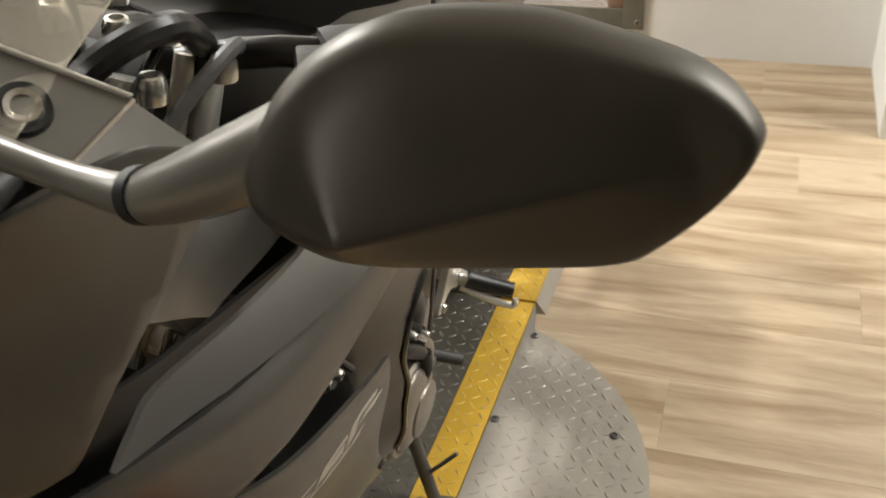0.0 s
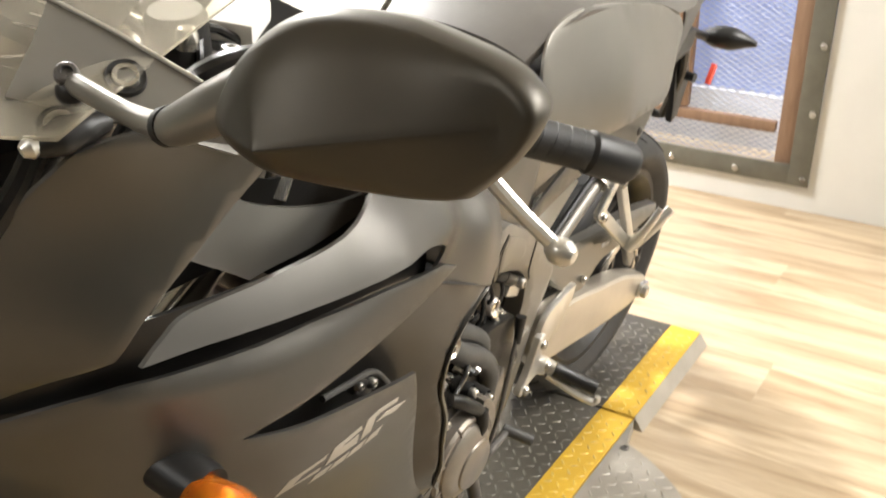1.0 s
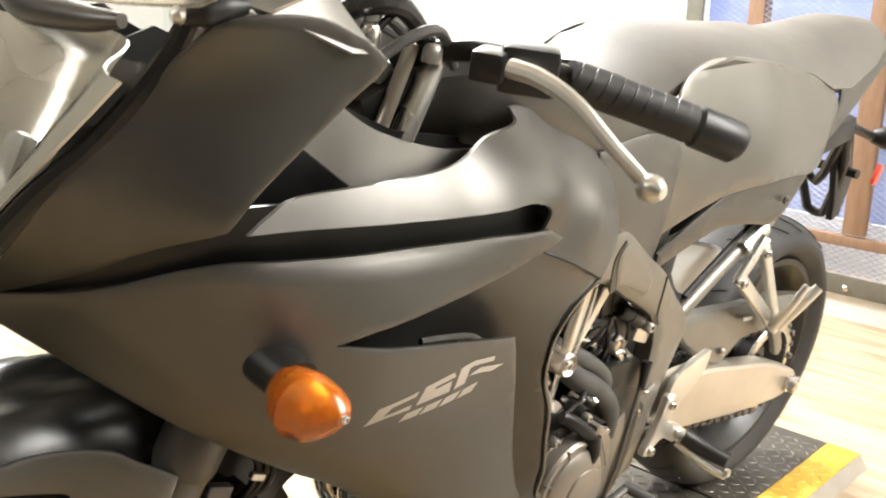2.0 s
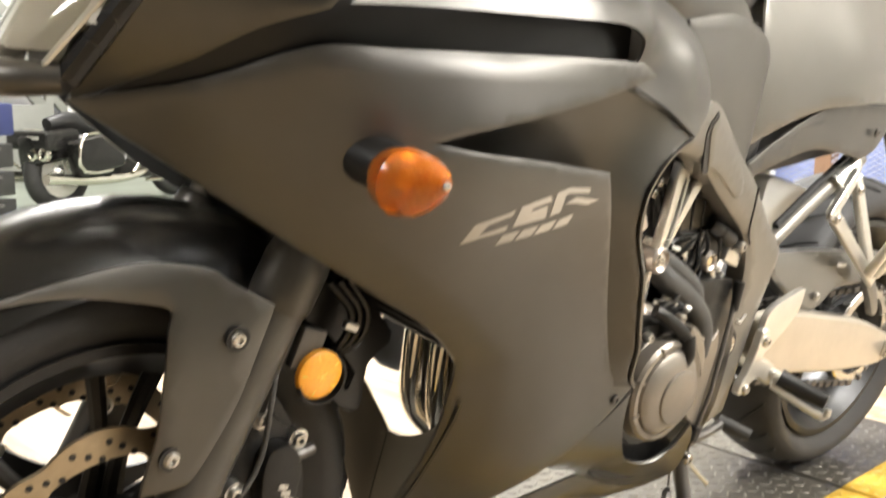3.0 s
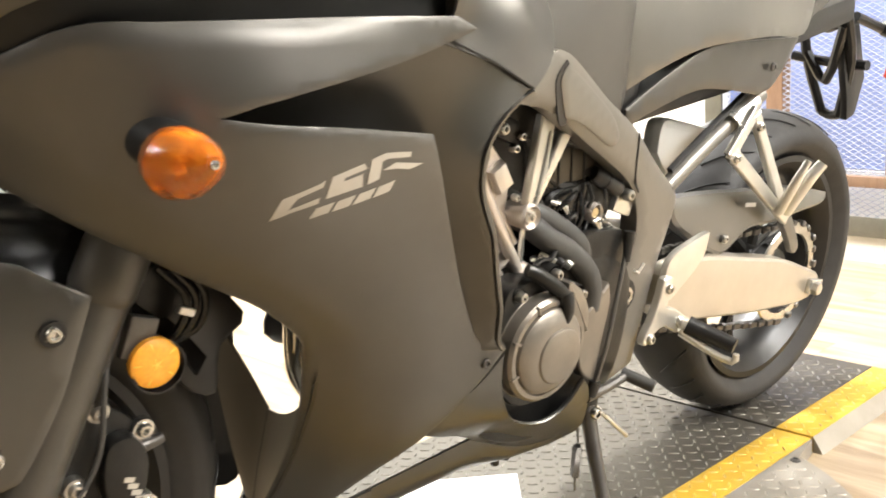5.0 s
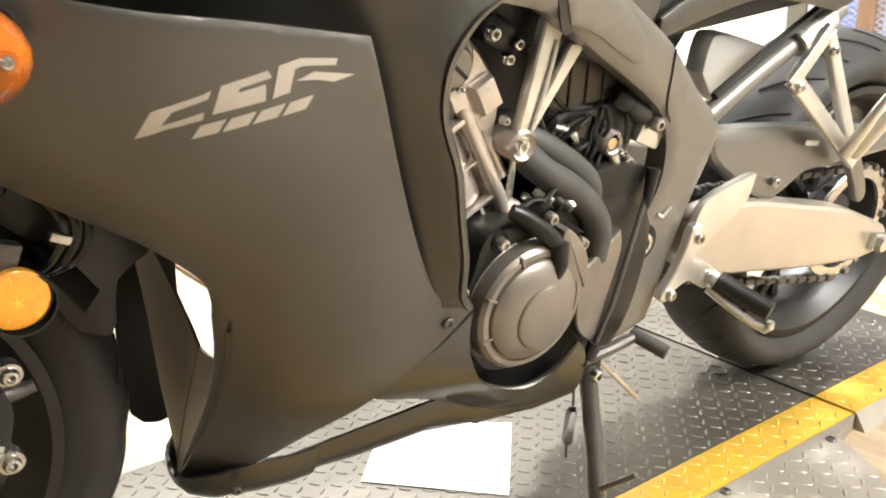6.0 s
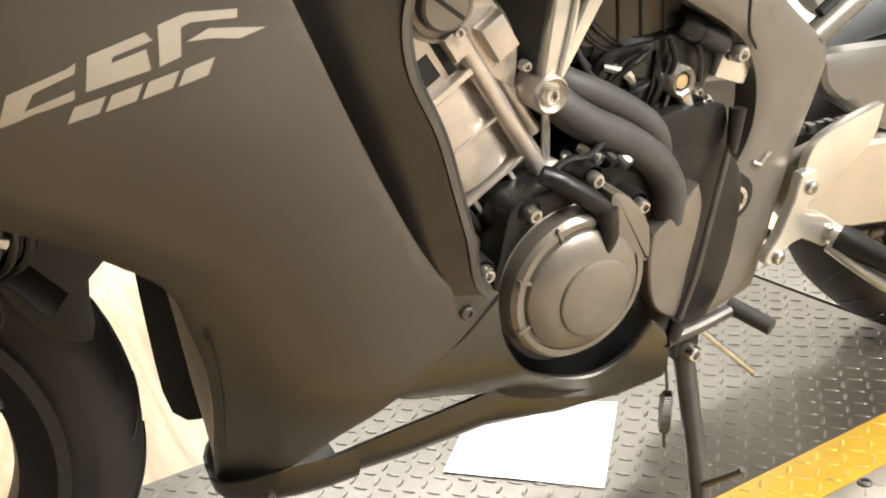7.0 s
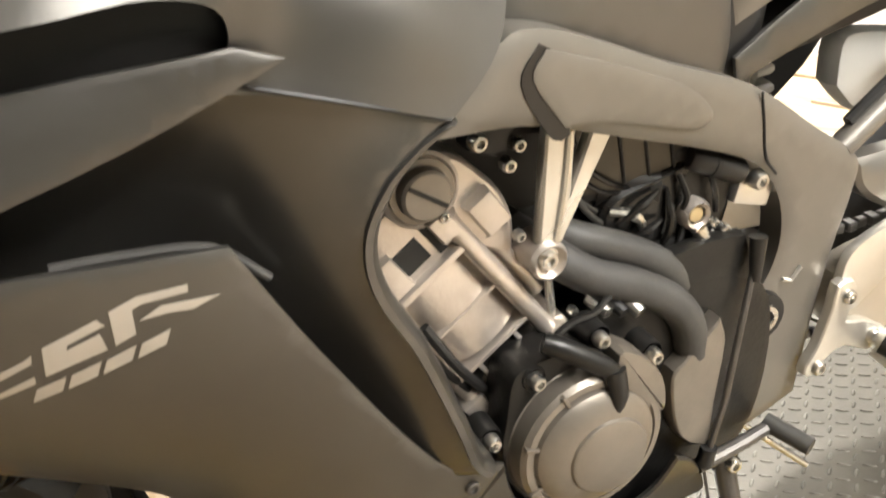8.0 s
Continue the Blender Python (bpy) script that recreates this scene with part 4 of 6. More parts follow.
# Dark boxes on the cover stand for the shade in its slots.
for i in range(6):
    a = 2 * math.pi * i / 6 + .5
    part("dark_slot_block", box((FX + .055 * math.cos(a), -.0895, FZ + .055 * math.sin(a)), (.012, .006, .022), (0, -math.degrees(a), 0), .003), DARKIN, front, "dark block standing for a slot")
part("abs_ring", lathe([(.028, -.100), (.038, -.099), (.040, -.094), (.040, -.088)], FX, FZ, 40), CASE, front)
part("axle_boss", lathe([(.0165, -.131), (.019, -.1335), (.027, -.1325), (.029, -.128), (.029, -.100)], FX + .004, FZ + .004, 32, y=-.006), FORK, front, "fork axle boss", 25)
part("axle_nut", lathe([(.0085, -.124), (.0095, -.131), (.0145, -.131), (.016, -.128), (.0162, -.118)], FX + .004, FZ + .004, 24, y=-.008), STEEL, front, "bright axle end ring", 25)
part("axle_bore", lathe([(0, -.1235), (.009, -.1235), (.0092, -.118)], FX + .004, FZ + .004, 6, y=-.012), DARKSTEEL, front, "hexagonal bore", 20)

# fork: centre line leans back
FD = Vector((.43, 0, .903))


def fk(s, y, off=0.0):
    """A point on the fork line at height z = s."""
    return (.0095 + (s - .30) * .476 + off, y, s)


for side in (-1, 1):
    leg = part("fork_leg", tube([fk(.255, side * .103, -.012), fk(.33, side * .103), fk(.42, side * .103), fk(.52, side * .103), fk(.592, side * .103)], [.027, .030, .029, .0295, .030], 20, 3), FORK, bike, "matte grey fork lower leg")
    part("fork_collar", tube([fk(.578, side * .103), fk(.588, side * .103), fk(.625, side * .103), fk(.640, side * .103)], [.0295, .0335, .0335, .030], 22, 2), FORK, leg, "dust seal collar")
    part("fork_tube", tube([fk(.60, side * .103), fk(.78, side * .103), fk(.88, side * .108, .070), fk(.99, side * .110, .056)], .0205, 20, 2), CHROME if side < 0 else STEEL, leg, "bright fork tube")
    part("axle_clamp", tube([fk(.335, side * .103, -.005), (FX + .010, side * .103, FZ - .005), (FX + .012, side * .103, FZ - .045)], [.028, .032, .026], 16, 4), FORK, leg)
    part("fork_cap", tube([fk(.965, side * .103), fk(.985, side * .103)], .022, 20, 0), SILVER, leg, "silver fork cap")
part("pinch_bolt", bolt(FX - .015, -.125, FZ - .030, .008), STEEL, bike)
# Lower yoke and steering head carry the nose cavity's shade in their colour.
part("lower_yoke", box((.190, 0, .655), (.06, .25, .03), (0, -25, 0), .006), DARKIN, bike, "lower fork yoke, near-black for the shade under the nose")
part("upper_yoke", box((.345, 0, .955), (.09, .27, .028), (0, -20, 0), .006), CASE, bike, "black upper fork yoke")
part("steering_head", tube([(.24, 0, .68), (.36, 0, .96)], .035, 16, 0), DARKIN, bike)

# mudguard
secs = []
for i in range(21):
    a = radians(168 - i * 6.8)
    R2 = FR + .036 + .012 * math.sin(i / 20 * math.pi) + .018 * max(0, min(1, (i - 7) / 8))
    wv = .076 + .022 * (i / 20)
    drop = .050 + .02 * (i / 20)
    row = []
    for k in range(-7, 8):
        u = k / 7
        rr = R2 - drop * abs(u) ** 2.6
        row.append((FX + rr * math.cos(a), u * wv, FZ + rr * math.sin(a)))
    secs.append(row)
fender = part("front_mudguard", thicken(loft(secs), 0.004), GLOSS, bike, "black front mudguard")
FG = spline([(-.172, .603, None), (-.062, .626), (.008, .636), (.064, .630), (.09, .614), (.126, .592, None), (.108, .545), (.092, .503), (.070, .460), (.051, .429), (.038, .418), (.001, .409, None), (.004, .425), (.016, .472), (.024, .535), (.028, .574), (.031, .592), (.008, .600), (-.072, .612)], 4, True)
for flip in (False, True):
    b = sheet(FG, bent([(-.172, .603, -.083), (.008, .636, -.088), (.126, .592, -.130), (.04, .42, -.125), (.025, .570, -.108), (.09, .505, -.130), (.0, .41, -.110)]), .02, .004)
    part("mudguard_side", mirrored(b) if flip else b, PAINT, fender, "matte graphite fork guard")
for bx, by, bz in ((.088, -.1255, .563), (.0275, -.1175, .448)):
    part("guard_bolt", join(lathe([(.0125, .002), (.0125, -.001), (.008, -.001), (.008, .003)], bx, bz, 20, y=by - .001)), BLACK, fender)
    part("guard_bolt", bolt(bx, by, bz, .0085, .006), STEEL, fender, "bright guard bolt")

# brake caliper behind the fork
cal = part("brake_caliper", prism(spline([(.108, .452), (.122, .474), (.144, .462), (.166, .440), (.176, .405), (.166, .383), (.160, .352), (.128, .345), (.092, .372), (.084, .405), (.098, .42)], 3, True), -.108, -.035, .006), CASE, bike, "black two piston brake caliper")
part("caliper_body", prism(spline([(.128, .428), (.150, .436), (.165, .424), (.171, .400), (.166, .372), (.166, .354), (.150, .344), (.134, .350), (.122, .385)], 3, True), -.130, -.104, .006), CASE, cal, "black cast caliper half")
part("caliper_pin", tube([(.150, -.112, .415), (.172, -.114, .412), (.192, -.115, .416)], [.008, .007, .006], 12, 2), DARKSTEEL, cal, "bleed nipple")
for i in range(4):
    part("caliper_mark", box((.147 + .0032 * i, -.1306, .389 - .0085 * i), (.011, .001, .0055), (0, 20, 0), 0), DECAL, cal, "pale cast mark")
for bx, bz, by in ((.097, .391, -.118), (.128, .464, -.112), (.173, .430, -.112), (.163, .355, -.130), (.121, .347, -.112)):
    part("caliper_bolt", join(bolt(bx, by, bz, .0085, .008), lathe([(0, -.002), (.0115, -.002), (.0115, .010), (0, .010)], bx, bz, 18, y=by)), STEEL, cal, "bright bolt with a washer")
part("brake_hose", tube([(.125, -.11, .462), (.140, -.115, .52), (.17, -.10, .56), (.19, -.06, .62)], .005, 8), HOSE, bike)
part("sensor_cable", tube([(.05, -.12, .34), (.115, -.125, .41), (.135, -.12, .50), (.16, -.09, .57)], .003, 8), HOSE, bike)
rf = part("fork_reflector", lathe([(0, -.007), (.012, -.0066), (.0245, -.0045), (.0262, -.003), (.0262, .004), (0, .004)], .182, .509, 40, y=-.129), REFLECT, bike, "round amber reflector")
part("reflector_rim", lathe([(.0262, -.004), (.0282, -.004), (.0282, .006), (.0262, .006)], .186, .503, 40, closed=True, y=-.129), BLACK, rf)
for i in range(5):
    a = 2 * math.pi * i / 5 + .5
    part("facet_line", tube([(.182, -.1358, .509), (.182 + .023 * math.cos(a), -.1338, .509 + .023 * math.sin(a))], .0006, 6, 0), YBOX, rf)
part("reflector_bracket", box((.172, -.118, .535), (.03, .012, .045), (0, 20, 0), .003), DARKSTEEL, bike)
part("horn", lathe([(0, -.02), (.03, -.018), (.034, 0), (.03, .015), (0, .02)], .215, .565, 24, y=-.07), CASE, bike, "round black horn")

part("horn_cover", prism(spline([(.225, .60), (.311, .517), (.280, .482), (.272, .427), (.232, .45), (.205, .53)], 3, True), -.085, -.045, .006), BLACK, bike, "black bracket and horn cover")
for k in range(3):
    part("hose", tube([(.20 + .012 * k, -.11, .60), (.225 + .01 * k, -.118, .565), (.215 + .012 * k, -.115, .53), (.19 + .01 * k, -.10, .51)], .0045, 8), GLOSS, bike, "black hose")
part("hose_clip", box((.222, -.122, .552), (.018, .008, .008), (0, 25, 0), .002), STEEL, bike)
# ---- radiator, headers, core ----
rad = thing("radiator", "black radiator with horizontal fins", "")
rad.parent = bike
for i in range(19):
    t = i / 18
    part("radiator_fin", box((.33 + .078 * t, 0, .668 - .186 * t), (.018, .33, .0034), (0, -30, 0), 0), FIN, rad)
part("radiator_core", box((.383, 0, .585), (.02, .34, .21), (0, -22.5, 0), .003), DARKIN, rad, "dark radiator core")
part("radiator_tank", box((.418, 0, .474), (.03, .34, .014), (0, 24, 0), .004), FIN, rad)
for s_ in (-1, 1):
    part("radiator_end", box((.375, s_ * .174, .575), (.035, .022, .215), (0, -22.5, 0), .006), BLACK, rad, "black radiator end tank")
headers = thing("exhaust_headers", "four bright exhaust header pipes", "")
headers.parent = bike
for i in range(4):
    yy = -.105 + .056 * i
    part("header_pipe", tube([(.58, yy, .60), (.52, yy - .002, .565), (.478, yy - .006, .49), (.466, yy - .01, .40), (.475, yy - .01, .33), (.52, yy * .6, .285), (.60, yy * .35, .275)], .0185, 14), CHROME, headers, "heat-tinted chrome pipe")
part("collector", tube([(.60, .01, .275), (.72, .03, .262), (.86, .05, .245), (.98, .07, .235)], [.032, .036, .038, .04], 18), DARKSTEEL, headers, "steel exhaust collector")
part("muffler", tube([(.98, .06, .225), (1.02, .10, .235), (1.22, .15, .27), (1.30, .16, .285)], [.045, .062, .065, .05], 20), DARKSTEEL, headers, "stubby exhaust muffler")

engine = thing("engine", "grey and black liquid cooled engine", "")
engine.parent = bike
part("crankcase", prism(spline([(.575, .44), (.60, .50), (.66, .515), (.74, .50), (.84, .50), (.90, .45), (.89, .33), (.84, .27), (.72, .25), (.62, .28), (.575, .35)], 4, True), -.165, .165, .012), CASE, engine, "dark cast crankcase")
CD = Vector((-.50, 0, .866))
CU = Vector((.866, 0, .50))


def cyl(u, v, y=0.0):
    """Along the cylinder axis by v from its foot, across by u."""
    o = Vector((.628, y, .475))
    return o + CU * u + CD * v


def slant(u0, u1, v0, v1, y0, y1, bev=.006):
    q = [cyl(u0, v0), cyl(u1, v0), cyl(u1, v1), cyl(u0, v1)]
    return prism([(p.x, p.z) for p in q], y0, y1, bev)


part("cylinder_block", slant(-.052, .062, -.03, .165, -.150, .15, .008), ALLOY, engine, "bare aluminium cylinder block")
HD = spline([(.588, .62, None), (.552, .588), (.523, .606), (.513, .635), (.521, .655), (.540, .672), (.546, .690), (.560, .702), (.578, .704), (.600, .692), (.618, .672), (.632, .652), (.640, .624), (.636, .590, None)], 3, True)
part("cylinder_head", prism(HD, -.160, .15, .008, 3), ALLOY, engine, "bare aluminium cylinder head")
part("cam_cover", slant(-.01, .105, .215, .262, -.135, .14, .012), CASE, engine, "black cam cover")
# bore wall, cast tubes, ledges and webs of the block
barrel = bmesh.new()
rows = []
for i in range(9):
    a = math.pi * i / 8
    rows.append([tuple(cyl(.004 - .034 * math.cos(a), v, -.148 - .016 * math.sin(a))) for v in (.052, .060, .130, .138)])
part("bore_wall", thicken(loft(rows), .003), ALLOY, engine, "cast bore wall")
for u, v0, v1, r, y in ((.045, .0, .175, .0085, -.164), (-.042, .005, .175, .0078, -.159), (.062, .05, .13, .007, -.152)):
    part("oil_passage", tube([cyl(u, v0, y), cyl(u, v0 + .012, y), cyl(u, (v0 + v1) / 2, y), cyl(u, v1 - .012, y), cyl(u, v1, y)], [r * 1.25, r, r * .96, r, r * 1.3], 14, 2), ALLOY, engine, "cast oil passage")
for v, h, d in ((.046, .004, -.168), (.093, .003, -.166), (.145, .006, -.170)):
    part("block_ledge", slant(-.045, .047, v - h / 2, v + h / 2, d, -.148, .0012), ALLOY, engine)
for u in (-.018, .022):
    part("block_web", slant(u - .002, u + .002, .0, .046, -.164, -.148, .001), ALLOY, engine)
# Near-black plates on the head face stand for shade in cast recesses.
part("dark_recess_plate", slant(-.014, .018, .155, .178, -.1615, -.158, .001), DARKIN, engine, "dark plate standing for a shaded recess")
part("dark_recess_plate", slant(.024, .032, .150, .186, -.1618, -.158, .001), DARKIN, engine, "dark plate standing for a shaded recess")
part("block_pad", slant(-.030, -.006, .150, .185, -.169, -.155, .004), ALLOY, engine)
part("head_boss", slant(.060, .085, .135, .170, -.175, -.155, .008), ALLOY, engine, "cast mounting boss")
part("head_boss", slant(.030, .050, .160, .186, -.176, -.155, .008), ALLOY, engine)
part("block_foot", slant(-.056, -.034, -.006, .022, -.172, -.145, .006), ALLOY, engine)
part("block_foot", slant(.030, .062, -.012, .020, -.178, -.145, .008), ALLOY, engine)
cap = part("cam_cap", lathe([(0, -.181), (.018, -.181), (.0205, -.179), (.0212, -.170), (.0262, -.1695), (.0270, -.155)], .564, .678, 36), COVER, engine, "round cam end cap")
part("cap_slot", box((.564, -.1813, .678), (.036, .0012, .0035), (0, 40, 0), 0), DARKIN, cap)
part("cap_ring", lathe([(.0255, -.166), (.0285, -.168), (.0315, -.166), (.0325, -.155)], .564, .678, 36), ALLOY, cap)
for u, v, r in ((-.042, .182, .007), (.045, .182, .008), (-.048, -.004, .007), (.078, .118, .008), (.07, .02, .007)):
    p = cyl(u, v)
    part("engine_bolt", bolt(p.x, -.172, p.z, r * .62, .006), STEEL, engine)
part("block_hose", tube([(.548, -.166, .560), (.566, -.172, .520), (.585, -.170, .488), (.596, -.16, .47)], .0045, 8), BLACK, engine, "thin black hose")
part("block_hose", tube([(.540, -.160, .556), (.558, -.166, .514), (.578, -.164, .482)], .0035, 8), BLACK, engine)

# round left engine cover
CX, CZ = .661, .424
cov = part("engine_cover", lathe([(0, -.2385), (.036, -.238), (.052, -.232), (.0565, -.228), (.058, -.2235), (.0595, -.2235), (.0605, -.226), (.066, -.2255), (.070, -.221), (.0715, -.205), (.0735, -.203), (.0735, -.17)], CX, CZ, 64), COVER, engine, "round bronze-grey generator cover", 26)
part("cover_face", lathe([(0, -.2425), (.034, -.242), (.0365, -.2405), (.038, -.237)], CX + .006, CZ - .004, 44), COVER, cov, "raised disc")
part("cover_back", prism(spline([(.585, .435), (.592, .466), (.604, .507), (.630, .514), (.68, .510), (.715, .487), (.730, .44), (.72, .38), (.68, .345), (.63, .345), (.595, .385)], 4, True), -.204, -.16, .006), CASE, cov, "black cover flange")
for a in (2.75, 3.5, 1.95):
    part("cover_rib", box((CX + .063 * math.cos(a), -.2245, CZ + .063 * math.sin(a)), (.013, .006, .0035), (0, -math.degrees(a), 0), .0012), COVER, cov)
part("cover_boss", prism(spline([(.690, .508), (.712, .498), (.733, .466), (.733, .43), (.716, .440), (.700, .452), (.690, .470)], 3, True), -.226, -.19, .006), COVER, cov, "cast boss on the cover")
part("boss_pocket", prism([(.672, .496), (.690, .494), (.694, .462), (.680, .452)], -.2285, -.205, .003), CASE, cov, "dark pocket below the sensor")
part("sensor_housing", tube([(.632, -.205, .533), (.645, -.212, .526), (.672, -.222, .505), (.684, -.225, .494)], [.008, .0095, .0095, .0075], 16, 2), CASE, cov, "black sensor housing")
part("sensor_tail", tube([(.684, -.226, .496), (.684, -.232, .474), (.680, -.232, .458)], [.010, .008, .004], 12, 2), BLACK, cov)
part("sensor_wire", tube([(.640, -.205, .532), (.662, -.20, .537), (.690, -.19, .530), (.712, -.18, .535)], .0035, 8), GLOSS, cov)
for k, (bx, bz) in enumerate(((.621, .501), (.683, .517), (.734, .479), (.575, .458))):
    part("bolt_boss", lathe([(.0105, -.206), (.0115, -.203), (.012, -.18)], bx, bz, 20), CASE, cov)
    part("cover_bolt", bolt(bx, -.208, bz, .0072, .008), STEEL, cov)
for k in range(3):
    part("case_fitting", tube([(.700 + .016 * k, -.165, .528 - .004 * k), (.706 + .016 * k, -.185, .520 - .006 * k)], [.008, .006], 10, 0), BLACK if k % 2 else STEEL, cov)

# dark filler added for the black space between head, frame and air box
part("dark_gap_filler", prism([(.565, .70), (.60, .775), (.66, .785), (.80, .72), (.85, .63), (.74, .59), (.66, .61)], -.125, .10, .006), DARKIN, engine, "black filler added for the dark space above the head")
part("coil_block", box((.628, -.15, .700), (.034, .03, .03), (0, 25, 0), .006), CASE, engine)
for bx, by, bz, r in ((.613, -.168, .703, .012), (.647, -.165, .690, .010), (.637, -.165, .676, .010)):
    part("engine_bolt", bolt(bx, by, bz, r * .64, .007), STEEL, engine)

# Dark block added so no bright floor shows through the engine bay.
part("engine_bay_backing", prism(spline([(.64, .56), (.66, .72), (.80, .70), (.90, .64), (.93, .58), (.92, .46), (.80, .44), (.70, .50)], 3, True), -.06, .06, .01), DARKIN, engine, "dark filler added inside the frame for the unlit engine bay")
part("throttle_body_tube", tube([(.745, -.10, .60), (.80, -.115, .585)], [.028, .024], 18, 0), CASE, engine, "dark throttle stack")
part("throttle_body_tube", tube([(.775, -.10, .625), (.83, -.115, .61)], [.022, .018], 18, 0), CASE, engine, "dark throttle stack")
part("bright_lever", tube([(.742, -.135, .585), (.765, -.14, .575), (.775, -.14, .555)], [.004, .006, .003], 8), STEEL, engine, "bright cable lever")
for k in range(2):
    part("cable", tube([(.70 + .012 * k, -.125, .665), (.712 + .014 * k, -.135, .63), (.75 + .016 * k, -.13, .598), (.80 + .012 * k, -.13, .60 - .012 * k)], .0022 + .0005 * (k % 2), 6), GLOSS, bike)
slat = part("shroud_slat", prism([(.715, .690), (.84, .640), (.825, .600), (.800, .592), (.722, .604)], -.130, -.112, .004), SHELL, engine, "grey-brown ribbed shroud")
for k in range(3):
    part("shroud_rib", tube([(.758 + .026 * k, -.1305, .668 - .012 * k), (.762 + .026 * k, -.1305, .604 - .003 * k)], .0018, 6, 0), DARKIN, slat)
gl = part("throttle_cover", prism(spline([(.732, .566), (.748, .596), (.800, .604), (.832, .602), (.822, .545), (.795, .517), (.762, .536)], 4, True), -.136, -.09, .012, 3), GLOSS, engine, "gloss black moulded throttle cover")
for pts in (((.748, -.140, .570), (.768, -.146, .586), (.790, -.140, .592)), ((.755, -.140, .552), (.775, -.146, .560), (.792, -.141, .562)), ((.800, -.138, .590), (.800, -.144, .556), (.788, -.139, .528))):
    part("cover_ridge", tube(pts, [.002, .0045, .002], 8, 4), GLOSS, gl)
# hoses
part("coolant_hose", tube([(.655, -.12, .592), (.670, -.155, .578), (.700, -.168, .552), (.740, -.170, .528), (.776, -.171, .499), (.795, -.172, .469), (.802, -.168, .430)], .0165, 18), HOSE, bike, "thick grey-black coolant hose")
part("coolant_hose", tube([(.672, -.11, .600), (.694, -.142, .583), (.720, -.150, .569), (.755, -.152, .547), (.784, -.155, .523), (.800, -.150, .495)], .0145, 18), HOSE, bike, "thick grey-black coolant hose")
for k, (y0, z0) in enumerate(((-.12, .70), (-.11, .69), (-.10, .70))):
    part("cable", tube([(.69 + .01 * k, y0, z0), (.705, y0 - .02, .62), (.74 + .01 * k, y0 - .01, .57), (.80, y0 + .01, .54)], .0028, 8), HOSE, bike)

# bright engine stay
stay = part("engine_stay", prism([(.668, .716), (.693, .706), (.684, .650), (.704, .690), (.728, .690), (.671, .601), (.664, .585), (.650, .588), (.649, .606)], -.181, -.167, .005, 3), SILVER, bike, "bright silver forked engine stay")
part("stay_ridge", tube([(.684, -.1815, .695), (.676, -.1815, .650), (.664, -.1815, .605)], [.003, .0035, .003], 8, 2), SILVER, stay)
part("stay_boss", lathe([(.006, -.176), (.010, -.180), (.0145, -.186), (.0172, -.182), (.0172, -.150)], .656, .590, 30), ALLOY, stay)
part("stay_bolt", bolt(.656, -.180, .590, .0085, .006), STEEL, stay)
part("stay_pin", tube([(.662, -.165, .575), (.665, -.16, .52)], .004, 8, 0), SILVER, stay)

# throttle and starter clutter behind the frame
part("throttle_body", box((.80, -.07, .62), (.16, .10, .10), (0, 12, 0), .012), CASE, engine, "dark throttle bodies")
part("air_box", box((.76, 0, .74), (.28, .30, .16), (0, 14, 0), .02), BLACK, bike, "black air box")
act = part("actuator", tube([(.826, -.136, .612), (.830, -.137, .610), (.874, -.142, .584), (.878, -.143, .582)], [.010, .0125, .0125, .010], 18, 0), BLACK, engine, "black actuator cylinder")
part("actuator_band", tube([(.846, -.139, .600), (.850, -.1395, .598)], .0132, 18, 0), CASE, act)
part("actuator_bolt", bolt(.889, -.150, .574, .009, .009), STEEL, act, "bright bolt")
part("linkage_plate", prism(spline([(.806, .560), (.812, .592), (.838, .598), (.872, .578), (.862, .540), (.838, .520), (.812, .530)], 3, True), -.136, -.11, .004), CASE, engine, "black linkage plate")
part("linkage_ring", lathe([(.0095, -.012), (.0125, -.015), (.0155, -.010), (.0155, .01), (.0095, .01)], .826, .557, 28, closed=True, y=-.135), ALLOY, engine)
part("linkage_core", lathe([(0, -.012), (.007, -.011), (.0085, -.004), (.0085, .008)], .826, .557, 20, y=-.135), GOLD, engine, "brass coloured core")
part("linkage_pin", tube([(.826, -.148, .545), (.832, -.152, .524)], [.008, .007], 14, 0), STEEL, engine, "bright pin")
for pts in (((.812, -.140, .600), (.816, -.146, .580), (.814, -.142, .566)), ((.842, -.138, .602), (.846, -.146, .576), (.850, -.142, .552)), ((.818, -.139, .548), (.806, -.144, .530), (.800, -.14, .512))):
    part("linkage_rib", tube(pts, .003, 8, 3), CASE, engine)
part("bright_clip", box((.893, -.134, .556), (.042, .018, .026), (0, 22, 0), .004), SILVER, engine, "bright metal bracket")
for bx, by, bz, r in ((.855, -.145, .532, .0095), (.800, -.148, .511, .010), (.842, -.146, .545, .007), (.868, -.15, .610, .007)):
    part("engine_bolt", bolt(bx, by, bz, r * .68, .008), STEEL, engine)
part("gearbox_shell", prism(spline([(.74, .50), (.79, .54), (.86, .52), (.90, .46), (.90, .36), (.84, .30), (.77, .32), (.74, .40)], 3, True), -.142, -.05, .010), CASE, engine, "dark gearbox shell")
part("sprocket_plate", prism(spline([(.772, .535, None), (.823, .537), (.868, .530, None), (.878, .484), (.858, .432), (.85, .34, None), (.815, .36), (.812, .46), (.805, .488)], 3, True), -.163, -.145, .004), CASE, engine, "black plate behind the shift rod")
spc = spline([(.825, .466, None), (.831, .436), (.820, .378), (.817, .358), (.810, .318, None), (.785, .335), (.772, .362), (.770, .418), (.786, .434)], 3, True)
part("sprocket_cover", prism(spc, -.184, -.150, .005, 3), COVER, engine, "bronze-grey sprocket cover")
